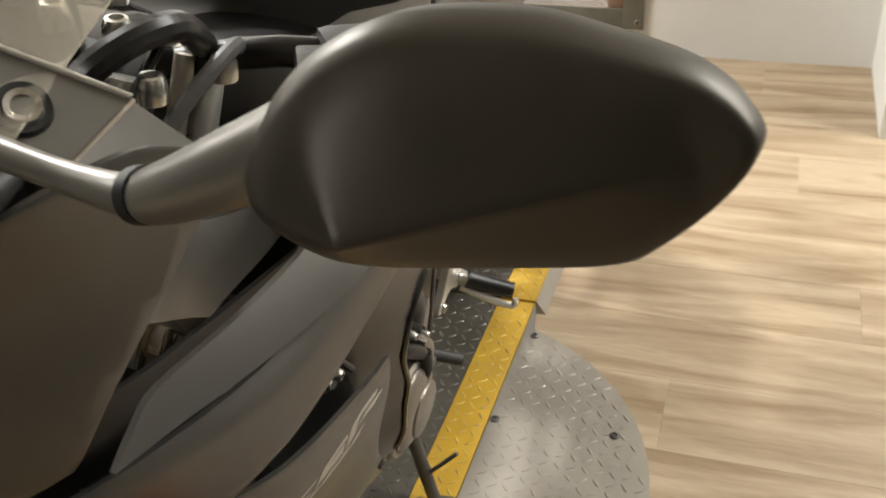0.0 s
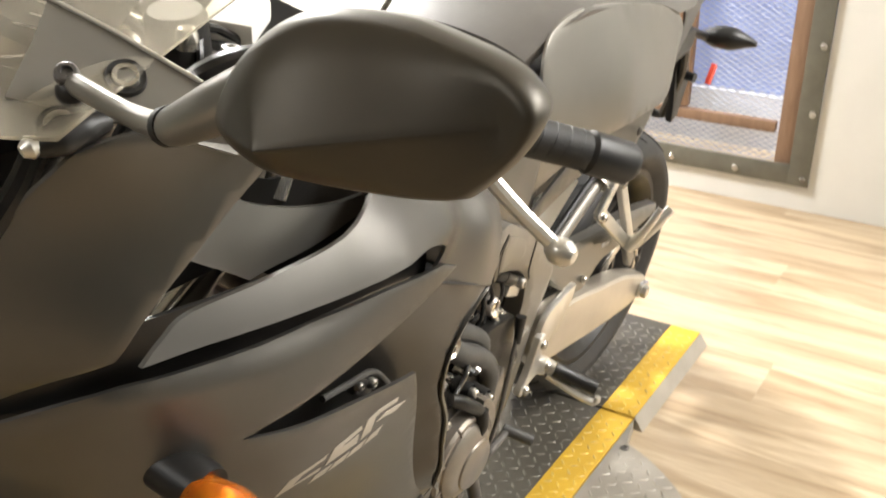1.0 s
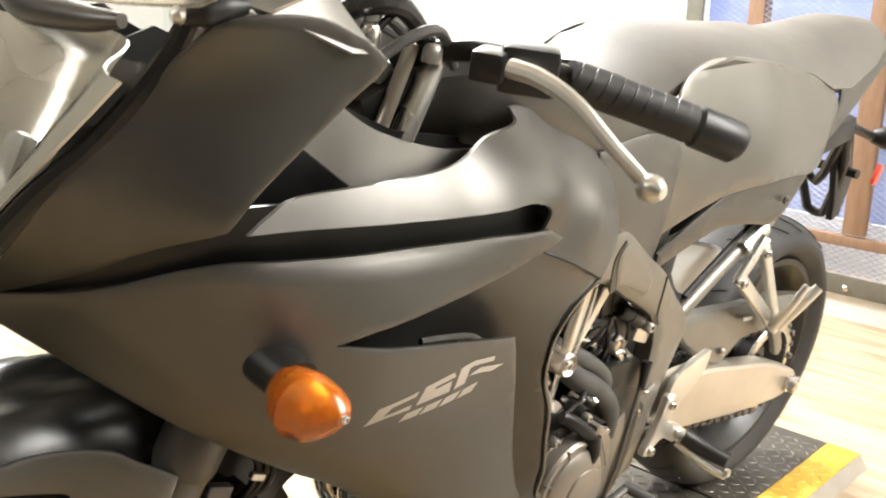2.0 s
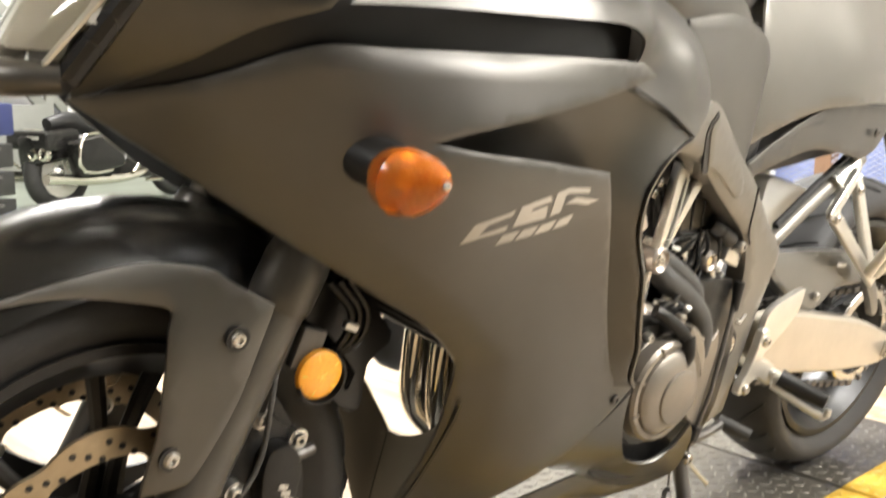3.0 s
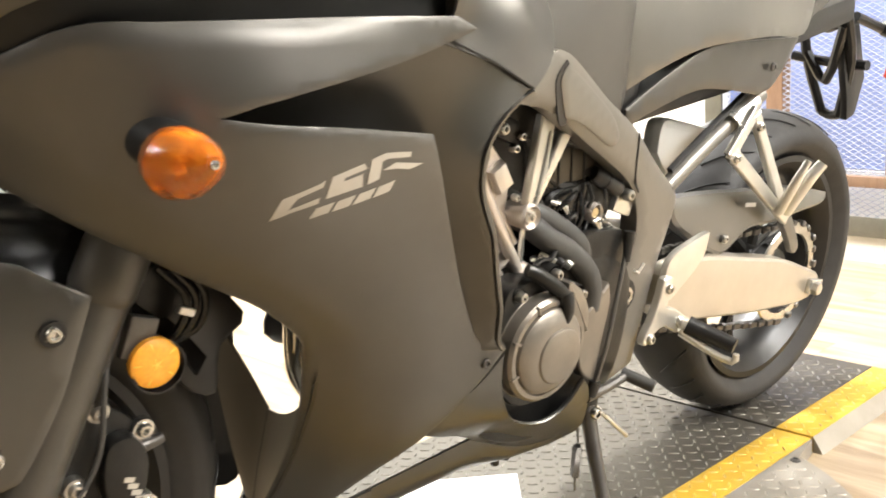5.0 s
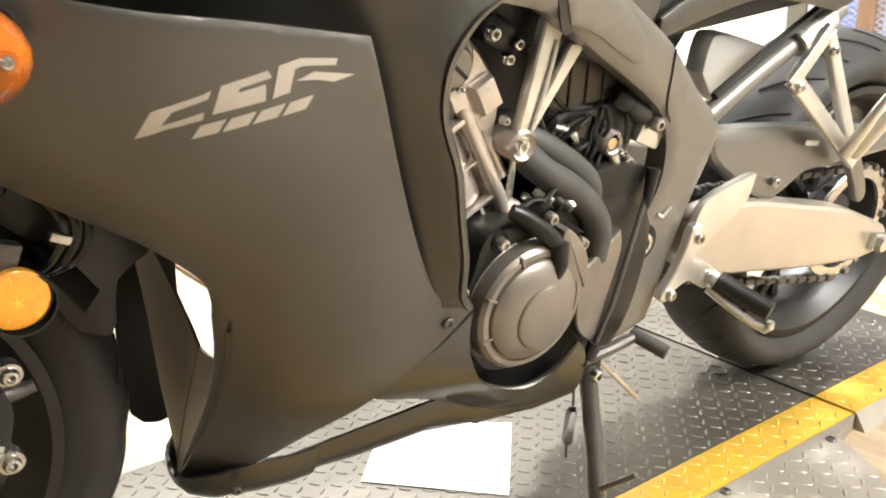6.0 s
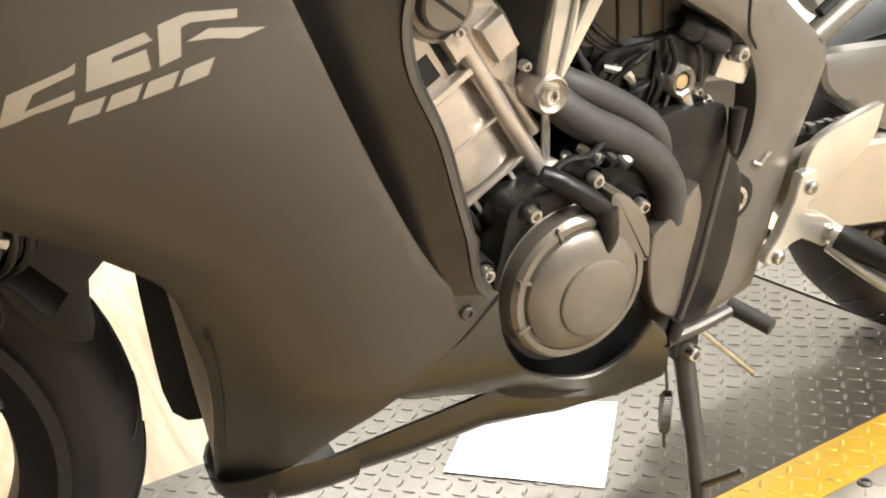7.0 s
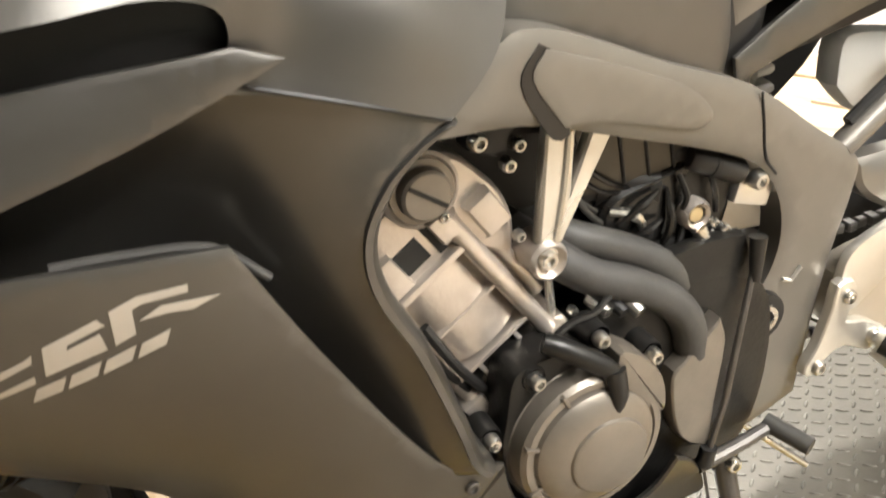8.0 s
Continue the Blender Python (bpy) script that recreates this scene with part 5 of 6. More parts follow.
part("shift_rod", tube([(.875, -.170, .512), (.827, -.188, .372), (.806, -.188, .312)], .0034, 8, 0), DARKSTEEL, bike, "thin shift rod")
part("rod_joint", tube([(.870, -.174, .485), (.876, -.170, .528)], [.0055, .0085], 12, 0), BLACK, bike)
part("rod_joint", tube([(.803, -.186, .300), (.808, -.188, .322)], .0085, 12, 0), BLACK, bike)

# ---- frame ----
FY = bent([(.60, .76, -.245), (.66, .79, -.235), (.77, .70, -.195), (.87, .63, -.165), (.96, .58, -.152), (1.01, .52, -.148), (.95, .38, -.146), (.86, .28, -.148), (.90, .45, -.148)])
FO = spline([(.552, .752, None), (.603, .800), (.640, .799), (.690, .774), (.77, .728), (.87, .674), (.955, .605), (1.012, .557), (1.012, .52), (.992, .455), (.975, .385), (.965, .33), (.958, .288, None), (.90, .276), (.850, .274, None),
             (.848, .308), (.876, .322), (.899, .366), (.893, .388), (.886, .408), (.890, .432), (.914, .463), (.924, .503), (.914, .552), (.880, .596), (.80, .643), (.74, .674), (.68, .706), (.62, .735)], 4, True)
for flip in (False, True):
    b = sheet(FO, FY, .014, .03, .009, .0045)
    part("frame_spar", mirrored(b) if flip else b, FRAME, bike, "dark grey aluminium frame spar")
FI = spline([(.638, .787, None), (.627, .768), (.655, .722, None), (.70, .708), (.76, .679), (.80, .662), (.815, .672), (.78, .708), (.70, .755)], 4, True)
part("spar_inset", sheet(FI, lambda x, z: FY(x, z) - .0035, .015, .004, .003), FRAME, bike, "raised spar cover")
CH = spline([(.633, .792, None), (.617, .769), (.640, .722), (.652, .712, None), (.660, .719), (.632, .768), (.642, .786, None)], 4, True)
part("spar_chevron", sheet(CH, lambda x, z: FY(x, z) - .0012, .01, .003, 0), BLACK, bike, "black recessed chevron")
part("spar_seam", tube([(x, FY(x, z) - .0005, z) for x, z in ((.875, .668), (.882, .64), (.89, .60), (.905, .577))], .0014, 6), BLACK, bike)
part("spar_mark", tube([(x, FY(x, z) - .0015, z) for x, z in ((.925, .452), (.936, .446), (.948, .458))], .0022, 6, 0), SILVER, bike, "scuff on the frame")
part("swingarm_pivot", lathe([(.0, -.1545), (.008, -.1545), (.010, -.1600), (.0150, -.160), (.0165, -.156), (.0165, -.14)], .897, .420, 30), STEEL, bike, "swing arm pivot bolt")
# Black ring puts the shade of the pivot's recess into colour.
part("pivot_shade_ring", lathe([(.0165, -.1545), (.026, -.1555), (.0275, -.148)], .897, .420, 30), BLACK, bike)
part("subframe_rail", tube([(1.00, -.135, .565), (1.10, -.132, .618), (1.24, -.128, .683)], .013, 12, 2), FRAME, bike, "dark grey subframe rail")
part("subframe_rail", tube([(1.00, .135, .565), (1.10, .132, .618), (1.24, .128, .683)], .013, 12, 2), FRAME, bike, "dark grey subframe rail")
part("subframe_sleeve", tube([(1.15, -.136, .645), (1.21, -.134, .675)], .0165, 12, 0), SILVER, bike, "silver subframe sleeve")
part("wiring_sleeve", tube([(1.01, -.132, .588), (1.10, -.130, .638), (1.22, -.128, .70)], .006, 8), BLACK, bike)

# ---- rear ----
SA = spline([(1.0, .425), (1.102, .436), (1.25, .405), (1.37, .376), (1.45, .345), (1.50, .322), (1.505, .292), (1.45, .276), (1.30, .292), (1.15, .318), (1.06, .335), (1.0, .36)], 4, True)
part("swing_arm", prism(SA, -.152, -.108, .012, 3), GOLDARM, bike, "champagne aluminium swing arm")
part("swing_arm", prism(SA, .108, .152, .012, 3), GOLDARM, bike, "champagne aluminium swing arm")
part("axle_adjuster", box((1.476, -.156, .304), (.045, .012, .030), (0, 12, 0), .004), SILVER, bike)
part("axle_nut", lathe([(0, -.172), (.012, -.172), (.0135, -.168), (.0135, -.155)], RX - .006, .304, 6), STEEL, bike, "", 20)
CG = spline([(1.03, .538, None), (1.14, .530), (1.25, .517), (1.40, .500), (1.535, .470, None), (1.52, .452), (1.44, .450), (1.34, .448), (1.254, .452), (1.20, .430), (1.158, .426), (1.09, .462), (1.04, .50)], 4, True)
part("chain_guard", sheet(CG, bent([(1.03, .52, -.128), (1.2, .5, -.132), (1.53, .46, -.125), (1.3, .45, -.135)]), .02, .02, .006, .004), TAILPAINT, bike, "grey chain guard and hugger")
part("guard_leg", prism(spline([(1.345, .462), (1.375, .462), (1.405, .425), (1.425, .388), (1.408, .378), (1.385, .41)], 3, True), -.140, -.126, .003), TAILPAINT, bike, "grey bracket of the hugger")
part("guard_label", box((1.235, -.1425, .500), (.032, .001, .007), (0, 9, 0), 0), PALE, bike, "small pale sticker")
part("guard_bolt", bolt(1.17, -.142, .452, .007, .005), STEEL, bike)
part("rear_sprocket", lathe([(.080, -.099), (.098, -.0985), (.1005, -.096), (.098, -.093), (.080, -.0925)], RX, RZ, 88, closed=True), STEEL, rear, "worn steel rear sprocket", 20)
part("rear_disc", wave_disc(RX, RZ, .085, .005, .075, .118, 10), DISC, rear, "rear brake disc")
chain_pts = []
for i in range(100):
    s = i / 100
    if s < .4:
        u = s / .4
        chain_pts.append((.86 + (RX - .86) * u, .455 + (RZ + .1 - .455) * u))
    elif s < .5:
        a = radians(88 - (s - .4) / .1 * 176)
        chain_pts.append((RX + .1 * math.cos(a), RZ + .1 * math.sin(a)))
    elif s < .92:
        u = (s - .5) / .42
        chain_pts.append((RX + (.86 - RX) * u, RZ - .1 + (.365 - RZ + .1) * u - .012 * math.sin(u * 3.1)))
    else:
        a = radians(-90 - (s - .92) / .08 * 170)
        chain_pts.append((.86 + .045 * math.cos(a), .41 + .045 * math.sin(a)))
links = [box((x, -.096, z), (.0135, .016 if i % 2 else .010, .011), (0, -math.degrees(math.atan2(chain_pts[(i + 1) % 100][1] - z, chain_pts[(i + 1) % 100][0] - x)), 0), .002, 1) for i, (x, z) in enumerate(chain_pts)]
part("drive_chain", join(*links), DARKSTEEL, bike, "dark drive chain")



def bar(p, q, w0, w1):
    """A flat bar's outline between two points, tapering from w0 to w1."""
    d = Vector((q[0] - p[0], q[1] - p[1])).normalized()
    n = Vector((-d.y, d.x))
    return [(p[0] + n.x * w0, p[1] + n.y * w0), (p[0] - n.x * w0, p[1] - n.y * w0), (q[0] - n.x * w1, q[1] - n.y * w1), (q[0] + n.x * w1, q[1] + n.y * w1)]


hanger = part("footrest_hanger", prism(bar((1.183, .662), (1.325, .466), .009, .011), -.163, -.149, .004, 3), SILVER, bike, "bright cast pillion footrest hanger")
part("hanger_arm", prism(bar((1.130, .606), (1.330, .462), .012, .010), -.1625, -.1495, .004, 3), SILVER, hanger)
part("hanger_arm", prism(bar((1.186, .668), (1.126, .598), .010, .011), -.162, -.150, .004, 3), SILVER, hanger)
for bx, bz in ((1.139, .596), (1.196, .640)):
    part("hanger_bolt", bolt(bx, -.163, bz, .008, .005), STEEL, hanger)
part("pillion_footrest", tube([(1.30, -.17, .485), (1.29, -.205, .545), (1.305, -.22, .578)], [.012, .011, .009], 12), SILVER, hanger, "folded pillion footrest")
part("pillion_footrest", tube([(1.275, -.172, .488), (1.262, -.20, .545), (1.272, -.212, .585)], [.009, .008, .006], 12), SILVER, hanger)
HP = spline([(1.100, .481, None), (1.098, .462), (1.092, .444), (1.070, .422), (1.040, .402), (1.016, .387), (1.002, .389), (.995, .404), (.993, .428), (1.000, .451), (1.020, .465), (1.060, .475), (1.090, .481, None)], 3, True)
part("heel_plate", prism(HP, -.158, -.146, .003), SILVER, bike, "bright heel plate")
FB = [(.984, .428), (1.004, .428), (1.010, .405), (.998, .380), (1.022, .372), (1.050, .352), (1.056, .334), (1.032, .328), (.998, .348), (.972, .340), (.958, .326), (.946, .332), (.950, .346), (.962, .362), (.978, .402)]
part("footrest_bracket", prism(spline(FB, 2, True), -.164, -.150, .004, 3), SILVER, bike, "cast silver rider footrest bracket")
part("bracket_boss", tube([(1.044, -.155, .342), (1.046, -.180, .338)], .013, 16, 0), SILVER, bike)
for bx, bz in ((.997, .411), (.963, .336), (1.035, .348)):
    part("bracket_bolt", bolt(bx, -.164, bz, .0085, .006), STEEL, bike)
peg = part("footrest", tube([(1.040, -.176, .345), (1.052, -.205, .336), (1.066, -.248, .327)], [.015, .0145, .013], 12, 2), BLACK, bike, "ribbed rubber rider footrest")
part("footrest_bar", tube([(1.032, -.170, .332), (1.042, -.215, .316), (1.054, -.254, .306), (1.056, -.258, .320)], [.0065, .006, .006, .005], 10, 2), SILVER, peg, "bright lower bar")
part("shift_lever", tube([(.798, -.182, .296), (.846, -.180, .297), (.893, -.178, .302)], [.008, .0075, .007], 10), DARKSTEEL, bike, "grey gear shift lever")
part("shift_peg", tube([(.890, -.172, .304), (.909, -.218, .294)], [.0095, .0105, .0105, .0095], 16, 0), HOSE, bike, "ribbed rubber shift peg")
stand = part("side_stand", tube([(.872, -.125, .235), (.868, -.145, .19), (.850, -.205, .07), (.843, -.228, .025)], [.013, .012, .011, .011], 12, 2), DARKSTEEL, bike, "dark steel side stand")
part("stand_foot", box((.838, -.236, .034), (.052, .04, .006), (-9, 0, 10), .002), DARKSTEEL, stand)
part("stand_peg", tube([(.850, -.205, .095), (.868, -.235, .128), (.870, -.24, .135)], .0038, 8, 0), DARKSTEEL, stand)
part("stand_bracket", box((.872, -.12, .245), (.035, .03, .05), (0, 0, 0), .004), CASE, stand)
part("stand_bolt", bolt(.875, -.14, .228, .010, .008), STEEL, stand)
spr = [(.848 + .0065 * math.cos(k * 1.25), -.135 + .0065 * math.sin(k * 1.25), .178 - .052 * k / 70) for k in range(71)]
part("stand_spring", tube(spr, .0019, 6, 0), DARKSTEEL, stand, "coil spring")
part("spring_hook", tube([(.845, -.132, .225), (.846, -.134, .205), (.848, -.135, .185)], .002, 6), DARKSTEEL, stand)
part("spring_hook", tube([(.848, -.135, .126), (.850, -.136, .100)], .002, 6), DARKSTEEL, stand)
part("prop_bar", tube([(.93, -.06, .215), (1.02, -.10, .12)], .004, 8, 0), STEEL, bike)

# rear shock, white reservoir and dark parts under the seat
part("shock_spring", tube([(1.02 + .03 * math.cos(k * .9), .035 + .03 * math.sin(k * .9), .68 - .16 * k / 50 + .0) for k in range(51)], .006, 8, 0), SILVER, bike, "pale coil spring of the rear shock")
part("shock_body", tube([(1.02, .035, .70), (1.01, .035, .48)], .02, 14, 0), STEEL, bike)
part("under_seat_tray", box((1.12, 0, .695), (.42, .22, .03), (0, -6, 0), .01), BLACK, bike, "black under-seat tray")
part("shock_cover", prism(spline([(1.040, .600, None), (1.044, .640), (1.06, .652), (1.11, .642), (1.200, .617, None), (1.112, .545, None), (1.07, .565)], 3, True), -.085, -.05, .012), WHITE, bike, "white plastic panel under the seat")

# Dark mass added to cover the bright far floor behind the shock.
part("rear_view_block", prism(spline([(.95, .46), (.95, .68), (1.05, .70), (1.22, .69), (1.20, .60), (1.12, .52)], 3, True), .085, .11, .006), BLACK, bike, "black filler behind the shock that hides the bright floor")

# tank, seat, tail
secs = []
for x, hw, z0, zt in ((.352, .02, .925, .940), (.358, .06, .91, .962), (.372, .105, .89, .992), (.395, .145, .88, 1.025), (.43, .178, .87, 1.05), (.50, .198, .86, 1.072), (.59, .203, .80, 1.072), (.68, .197, .78, 1.052), (.76, .175, .76, 1.0), (.82, .15, .76, .965), (.87, .12, .77, .935)):
    secs.append([(x, hw * c * (1 - .18 * max(0, -s) ** 2), z0 + (zt - z0) * (.45 + .55 * s) if s >= 0 else z0 + (zt - z0) * .45 * (1 + s)) for c, s in ((math.copysign(abs(math.cos(a)) ** .62, math.cos(a)), math.copysign(abs(math.sin(a)) ** .8, math.sin(a))) for a in np.linspace(-math.pi * 1.08 - .0, math.pi * .08, 29))])
part("fuel_tank", loft(secs, caps=True), PAINT, bike, "matte graphite fuel tank")
KP = spline([(.60, .89, None), (.70, .90), (.80, .88), (.842, .85), (.842, .80), (.852, .725), (.848, .69, None), (.828, .672), (.775, .718), (.71, .760), (.635, .790), (.610, .84)], 4, True)
for flip in (False, True):
    b = sheet(KP, bent([(.60, .89, -.205), (.8, .88, -.178), (.842, .80, -.168), (.848, .69, -.155), (.785, .736, -.178), (.70, .82, -.205)]), .02)
    part("knee_panel", mirrored(b) if flip else b, PAINT, bike, "matte graphite tank side panel")
TC = spline([(.852, .86, None), (.850, .80), (.862, .724, None), (.944, .757), (1.02, .777), (1.15, .785), (1.267, .782), (1.325, .835, None), (1.365, .87), (1.352, .895), (1.29, .922), (1.12, .955), (.98, .968), (.90, .952), (.865, .92)], 4, True)
TY = bent([(.85, .86, -.15), (.862, .732, -.150), (1.02, .787, -.172), (1.267, .79, -.172), (1.36, .87, -.14), (1.12, .955, -.135), (.90, .95, -.125), (1.08, .87, -.176)])
for flip in (False, True):
    b = sheet(TC, TY, .022)
    part("seat_cowl", mirrored(b) if flip else b, TAILPAINT, bike, "satin graphite tail side panel")
secs = []
for x, hw, zs, zt in ((.845, .115, .915, .93), (.90, .125, .950, .962), (.98, .135, .966, .985), (1.12, .137, .953, .985), (1.25, .135, .932, .985), (1.33, .138, .905, .975), (1.42, .13, .90, .985), (1.55, .11, .93, 1.0), (1.68, .07, .955, .995)):
    secs.append([(x, hw * u, zs + (zt - zs) * (1 - abs(u) ** 2.5)) for u in np.linspace(-1, 1, 15)])
part("seat", thicken(loft(secs), .02), SEAT, bike, "grey vinyl seat")
for flip in (False, True):
    b = sheet(spline([(.856, .700, None), (.90, .722), (.962, .748), (1.03, .770), (1.097, .776), (1.29, .774, None), (1.262, .735), (1.225, .70), (1.184, .690, None), (1.10, .705), (1.02, .712), (.93, .695), (.858, .676, None)], 4, True), lambda x, z: -.158 + .012 * (x - 1.0), .02)
    part("tail_side", mirrored(b) if flip else b, PAINT_SHADED, bike, "matte grey tail side panel")
for flip in (False, True):
    b = sheet(spline([(1.335, .80, None), (1.38, .87), (1.37, .90, None), (1.50, .92), (1.70, .955, None), (1.72, .93), (1.60, .88), (1.48, .84)], 3, True), lambda x, z: -.14 + .20 * (x - 1.35), .03)
    part("tail_cowl", mirrored(b) if flip else b, PAINT, bike, "matte graphite tail cowl")
part("tail_bolt", bolt(1.209, -.162, .733, .0075, .003), DARKSTEEL, bike)
part("tail_under", box((1.40, 0, .775), (.36, .20, .05), (0, -10, 0), .015), BLACK, bike, "black undertail")
ph = part("plate_holder", prism([(1.66, .76), (1.70, .77), (1.76, .66), (1.745, .585), (1.715, .575), (1.70, .62), (1.66, .70)], -.05, -.035, .003), BLACK, bike, "black plastic number plate holder")
for pts in (((1.60, -.07, .80), (1.68, -.055, .70), (1.735, -.02, .58)), ((1.66, .05, .78), (1.71, .05, .68), (1.74, .02, .58)), ((1.70, -.08, .69), (1.71, 0, .685), (1.70, .08, .69)), ((1.735, -.02, .58), (1.74, 0, .575), (1.74, .02, .58)),
            ((1.62, -.06, .77), (1.70, 0, .65), (1.70, .05, .70)), ((1.50, -.06, .80), (1.60, -.07, .80), (1.66, .05, .78))):
    part("holder_strut", tube(pts, .010, 8, 3), BLACK, ph)
for s in (-1, 1):
    sg = part("rear_indicator", tube([(1.80, s * .045, .752), (1.815, s * .075, .755), (1.83, s * .12, .757), (1.835, s * .15, .757)], [.012, .024, .026, .014, .006], 14), BLACK, bike, "black rear indicator with dark lens")
    part("indicator_stem", tube([(1.70, s * .04, .78), (1.80, s * .05, .752)], .010, 10, 0), BLACK, sg)
part("red_reflector", box((1.79, -.085, .680), (.020, .010, .045), (0, 20, 0), .003), RED, bike, "red side reflector")

# ---- bars, levers, mirrors, cockpit ----
for s in (-1, 1):
    bar = part("handlebar", tube([(.36, s * .11, .985), (.375, s * .20, 1.012), (.43, s * .287, 1.0), (.54, s * .378, .963)], .011, 12, 3), CASE, bike, "black clip-on handlebar")
    part("grip", tube([(.418, s * .278, 1.004), (.43, s * .287, 1.0), (.505, s * .351, .977), (.512, s * .356, .974)], [.017, .0185, .0185, .019], 18, 3), GRIP, bar, "ribbed black rubber grip")
    part("bar_end", tube([(.513, s * .357, .974), (.517, s * .361, .973), (.548, s * .387, .962), (.552, s * .390, .960)], [.016, .0205, .0205, .017], 18, 0), BLACK, bar, "black bar end weight")
    ga, gb = Vector((.425, s * .284, 1.001)), Vector((.508, s * .353, .976))
    gd = (gb - ga).normalized()
    gu = (Vector((0, 0, 1)) - gd * gd.z).normalized()
    gs = gd.cross(gu)
    for k in range(9):
        c = ga.lerp(gb, k / 8)
        part("grip_rib", tube([c + gd * (.004 * (a - 1.5)) + .0183 * (math.sin(a) * gu + math.cos(a) * gs) for a in np.linspace(-.4, 3.4, 11)], .0009, 5, 0), BLACK, bar)
    part("switch_box", box((.395, s * .25, 1.006), (.045, .055, .045), (0, 0, s * -42), .008), BLACK, bar, "black switch housing")
    part("lever_perch", box((.36, s * .235, 1.008), (.045, .03, .028), (0, 0, s * -30), .005), CASE, bar)
    part("lever", tube([(.352, s * .265, 1.012), (.358, s * .295, 1.01), (.362, s * .335, .998), (.368, s * .375, .972), (.378, s * .408, .949)], [.009, .0085, .0075, .007, .0065], 10), SILVER, bar, "bright silver lever")
    part("lever_ball", lathe([(0, -.0135), (.006, -.012), (.011, -.006), (.012, 0), (.011, .006), (.006, .012), (0, .0135)], .378, .947, 16, y=s * .413), SILVER, bar)
part("instrument_panel", box((.20, 0, 1.085), (.09, .20, .055), (0, -42, 0), .012), BLACK, bike, "black instrument panel")
part("fluid_reservoir", tube([(.318, -.055, 1.005), (.316, -.055, 1.011), (.310, -.055, 1.048), (.309, -.055, 1.054)], [.024, .027, .027, .023], 22, 0), GRIP, bike, "black fluid reservoir")
part("reservoir_label", box((.392, -.045, 1.03), (.055, .05, .022), (0, -12, 25), .004), PAPER, bike, "pale label block")
for k in range(7):
    y0 = -.16 + .03 * k
    part("cable", tube([(.22 + .012 * k, y0, .93), (.27 + .01 * k, y0 - .02, 1.0 + .008 * (k % 3)), (.33, y0 - .03 + .01 * k, 1.03 + .01 * (k % 2)), (.40 + .01 * k, y0 + .01, .985)], .0042 if k % 2 else .0055, 8), GLOSS if k % 2 else HOSE, bike, "black cable")
part("hose_elbow", tube([(.24, -.10, .98), (.26, -.14, 1.035), (.31, -.16, 1.045), (.36, -.15, 1.01)], .010, 10), GLOSS, bike, "black hose")
for bx, by, bz in ((.27, -.17, 1.02), (.31, -.12, 1.03), (.25, -.13, 1.0), (.35, -.17, 1.0), (.29, -.09, 1.04)):
    b = bolt(0, 0, 0, .010, .012)
    bmesh.ops.transform(b, matrix=pose(bx, by, bz, -90, 0, 20), verts=b.verts)
    part("cockpit_fitting", b, STEEL, bike)
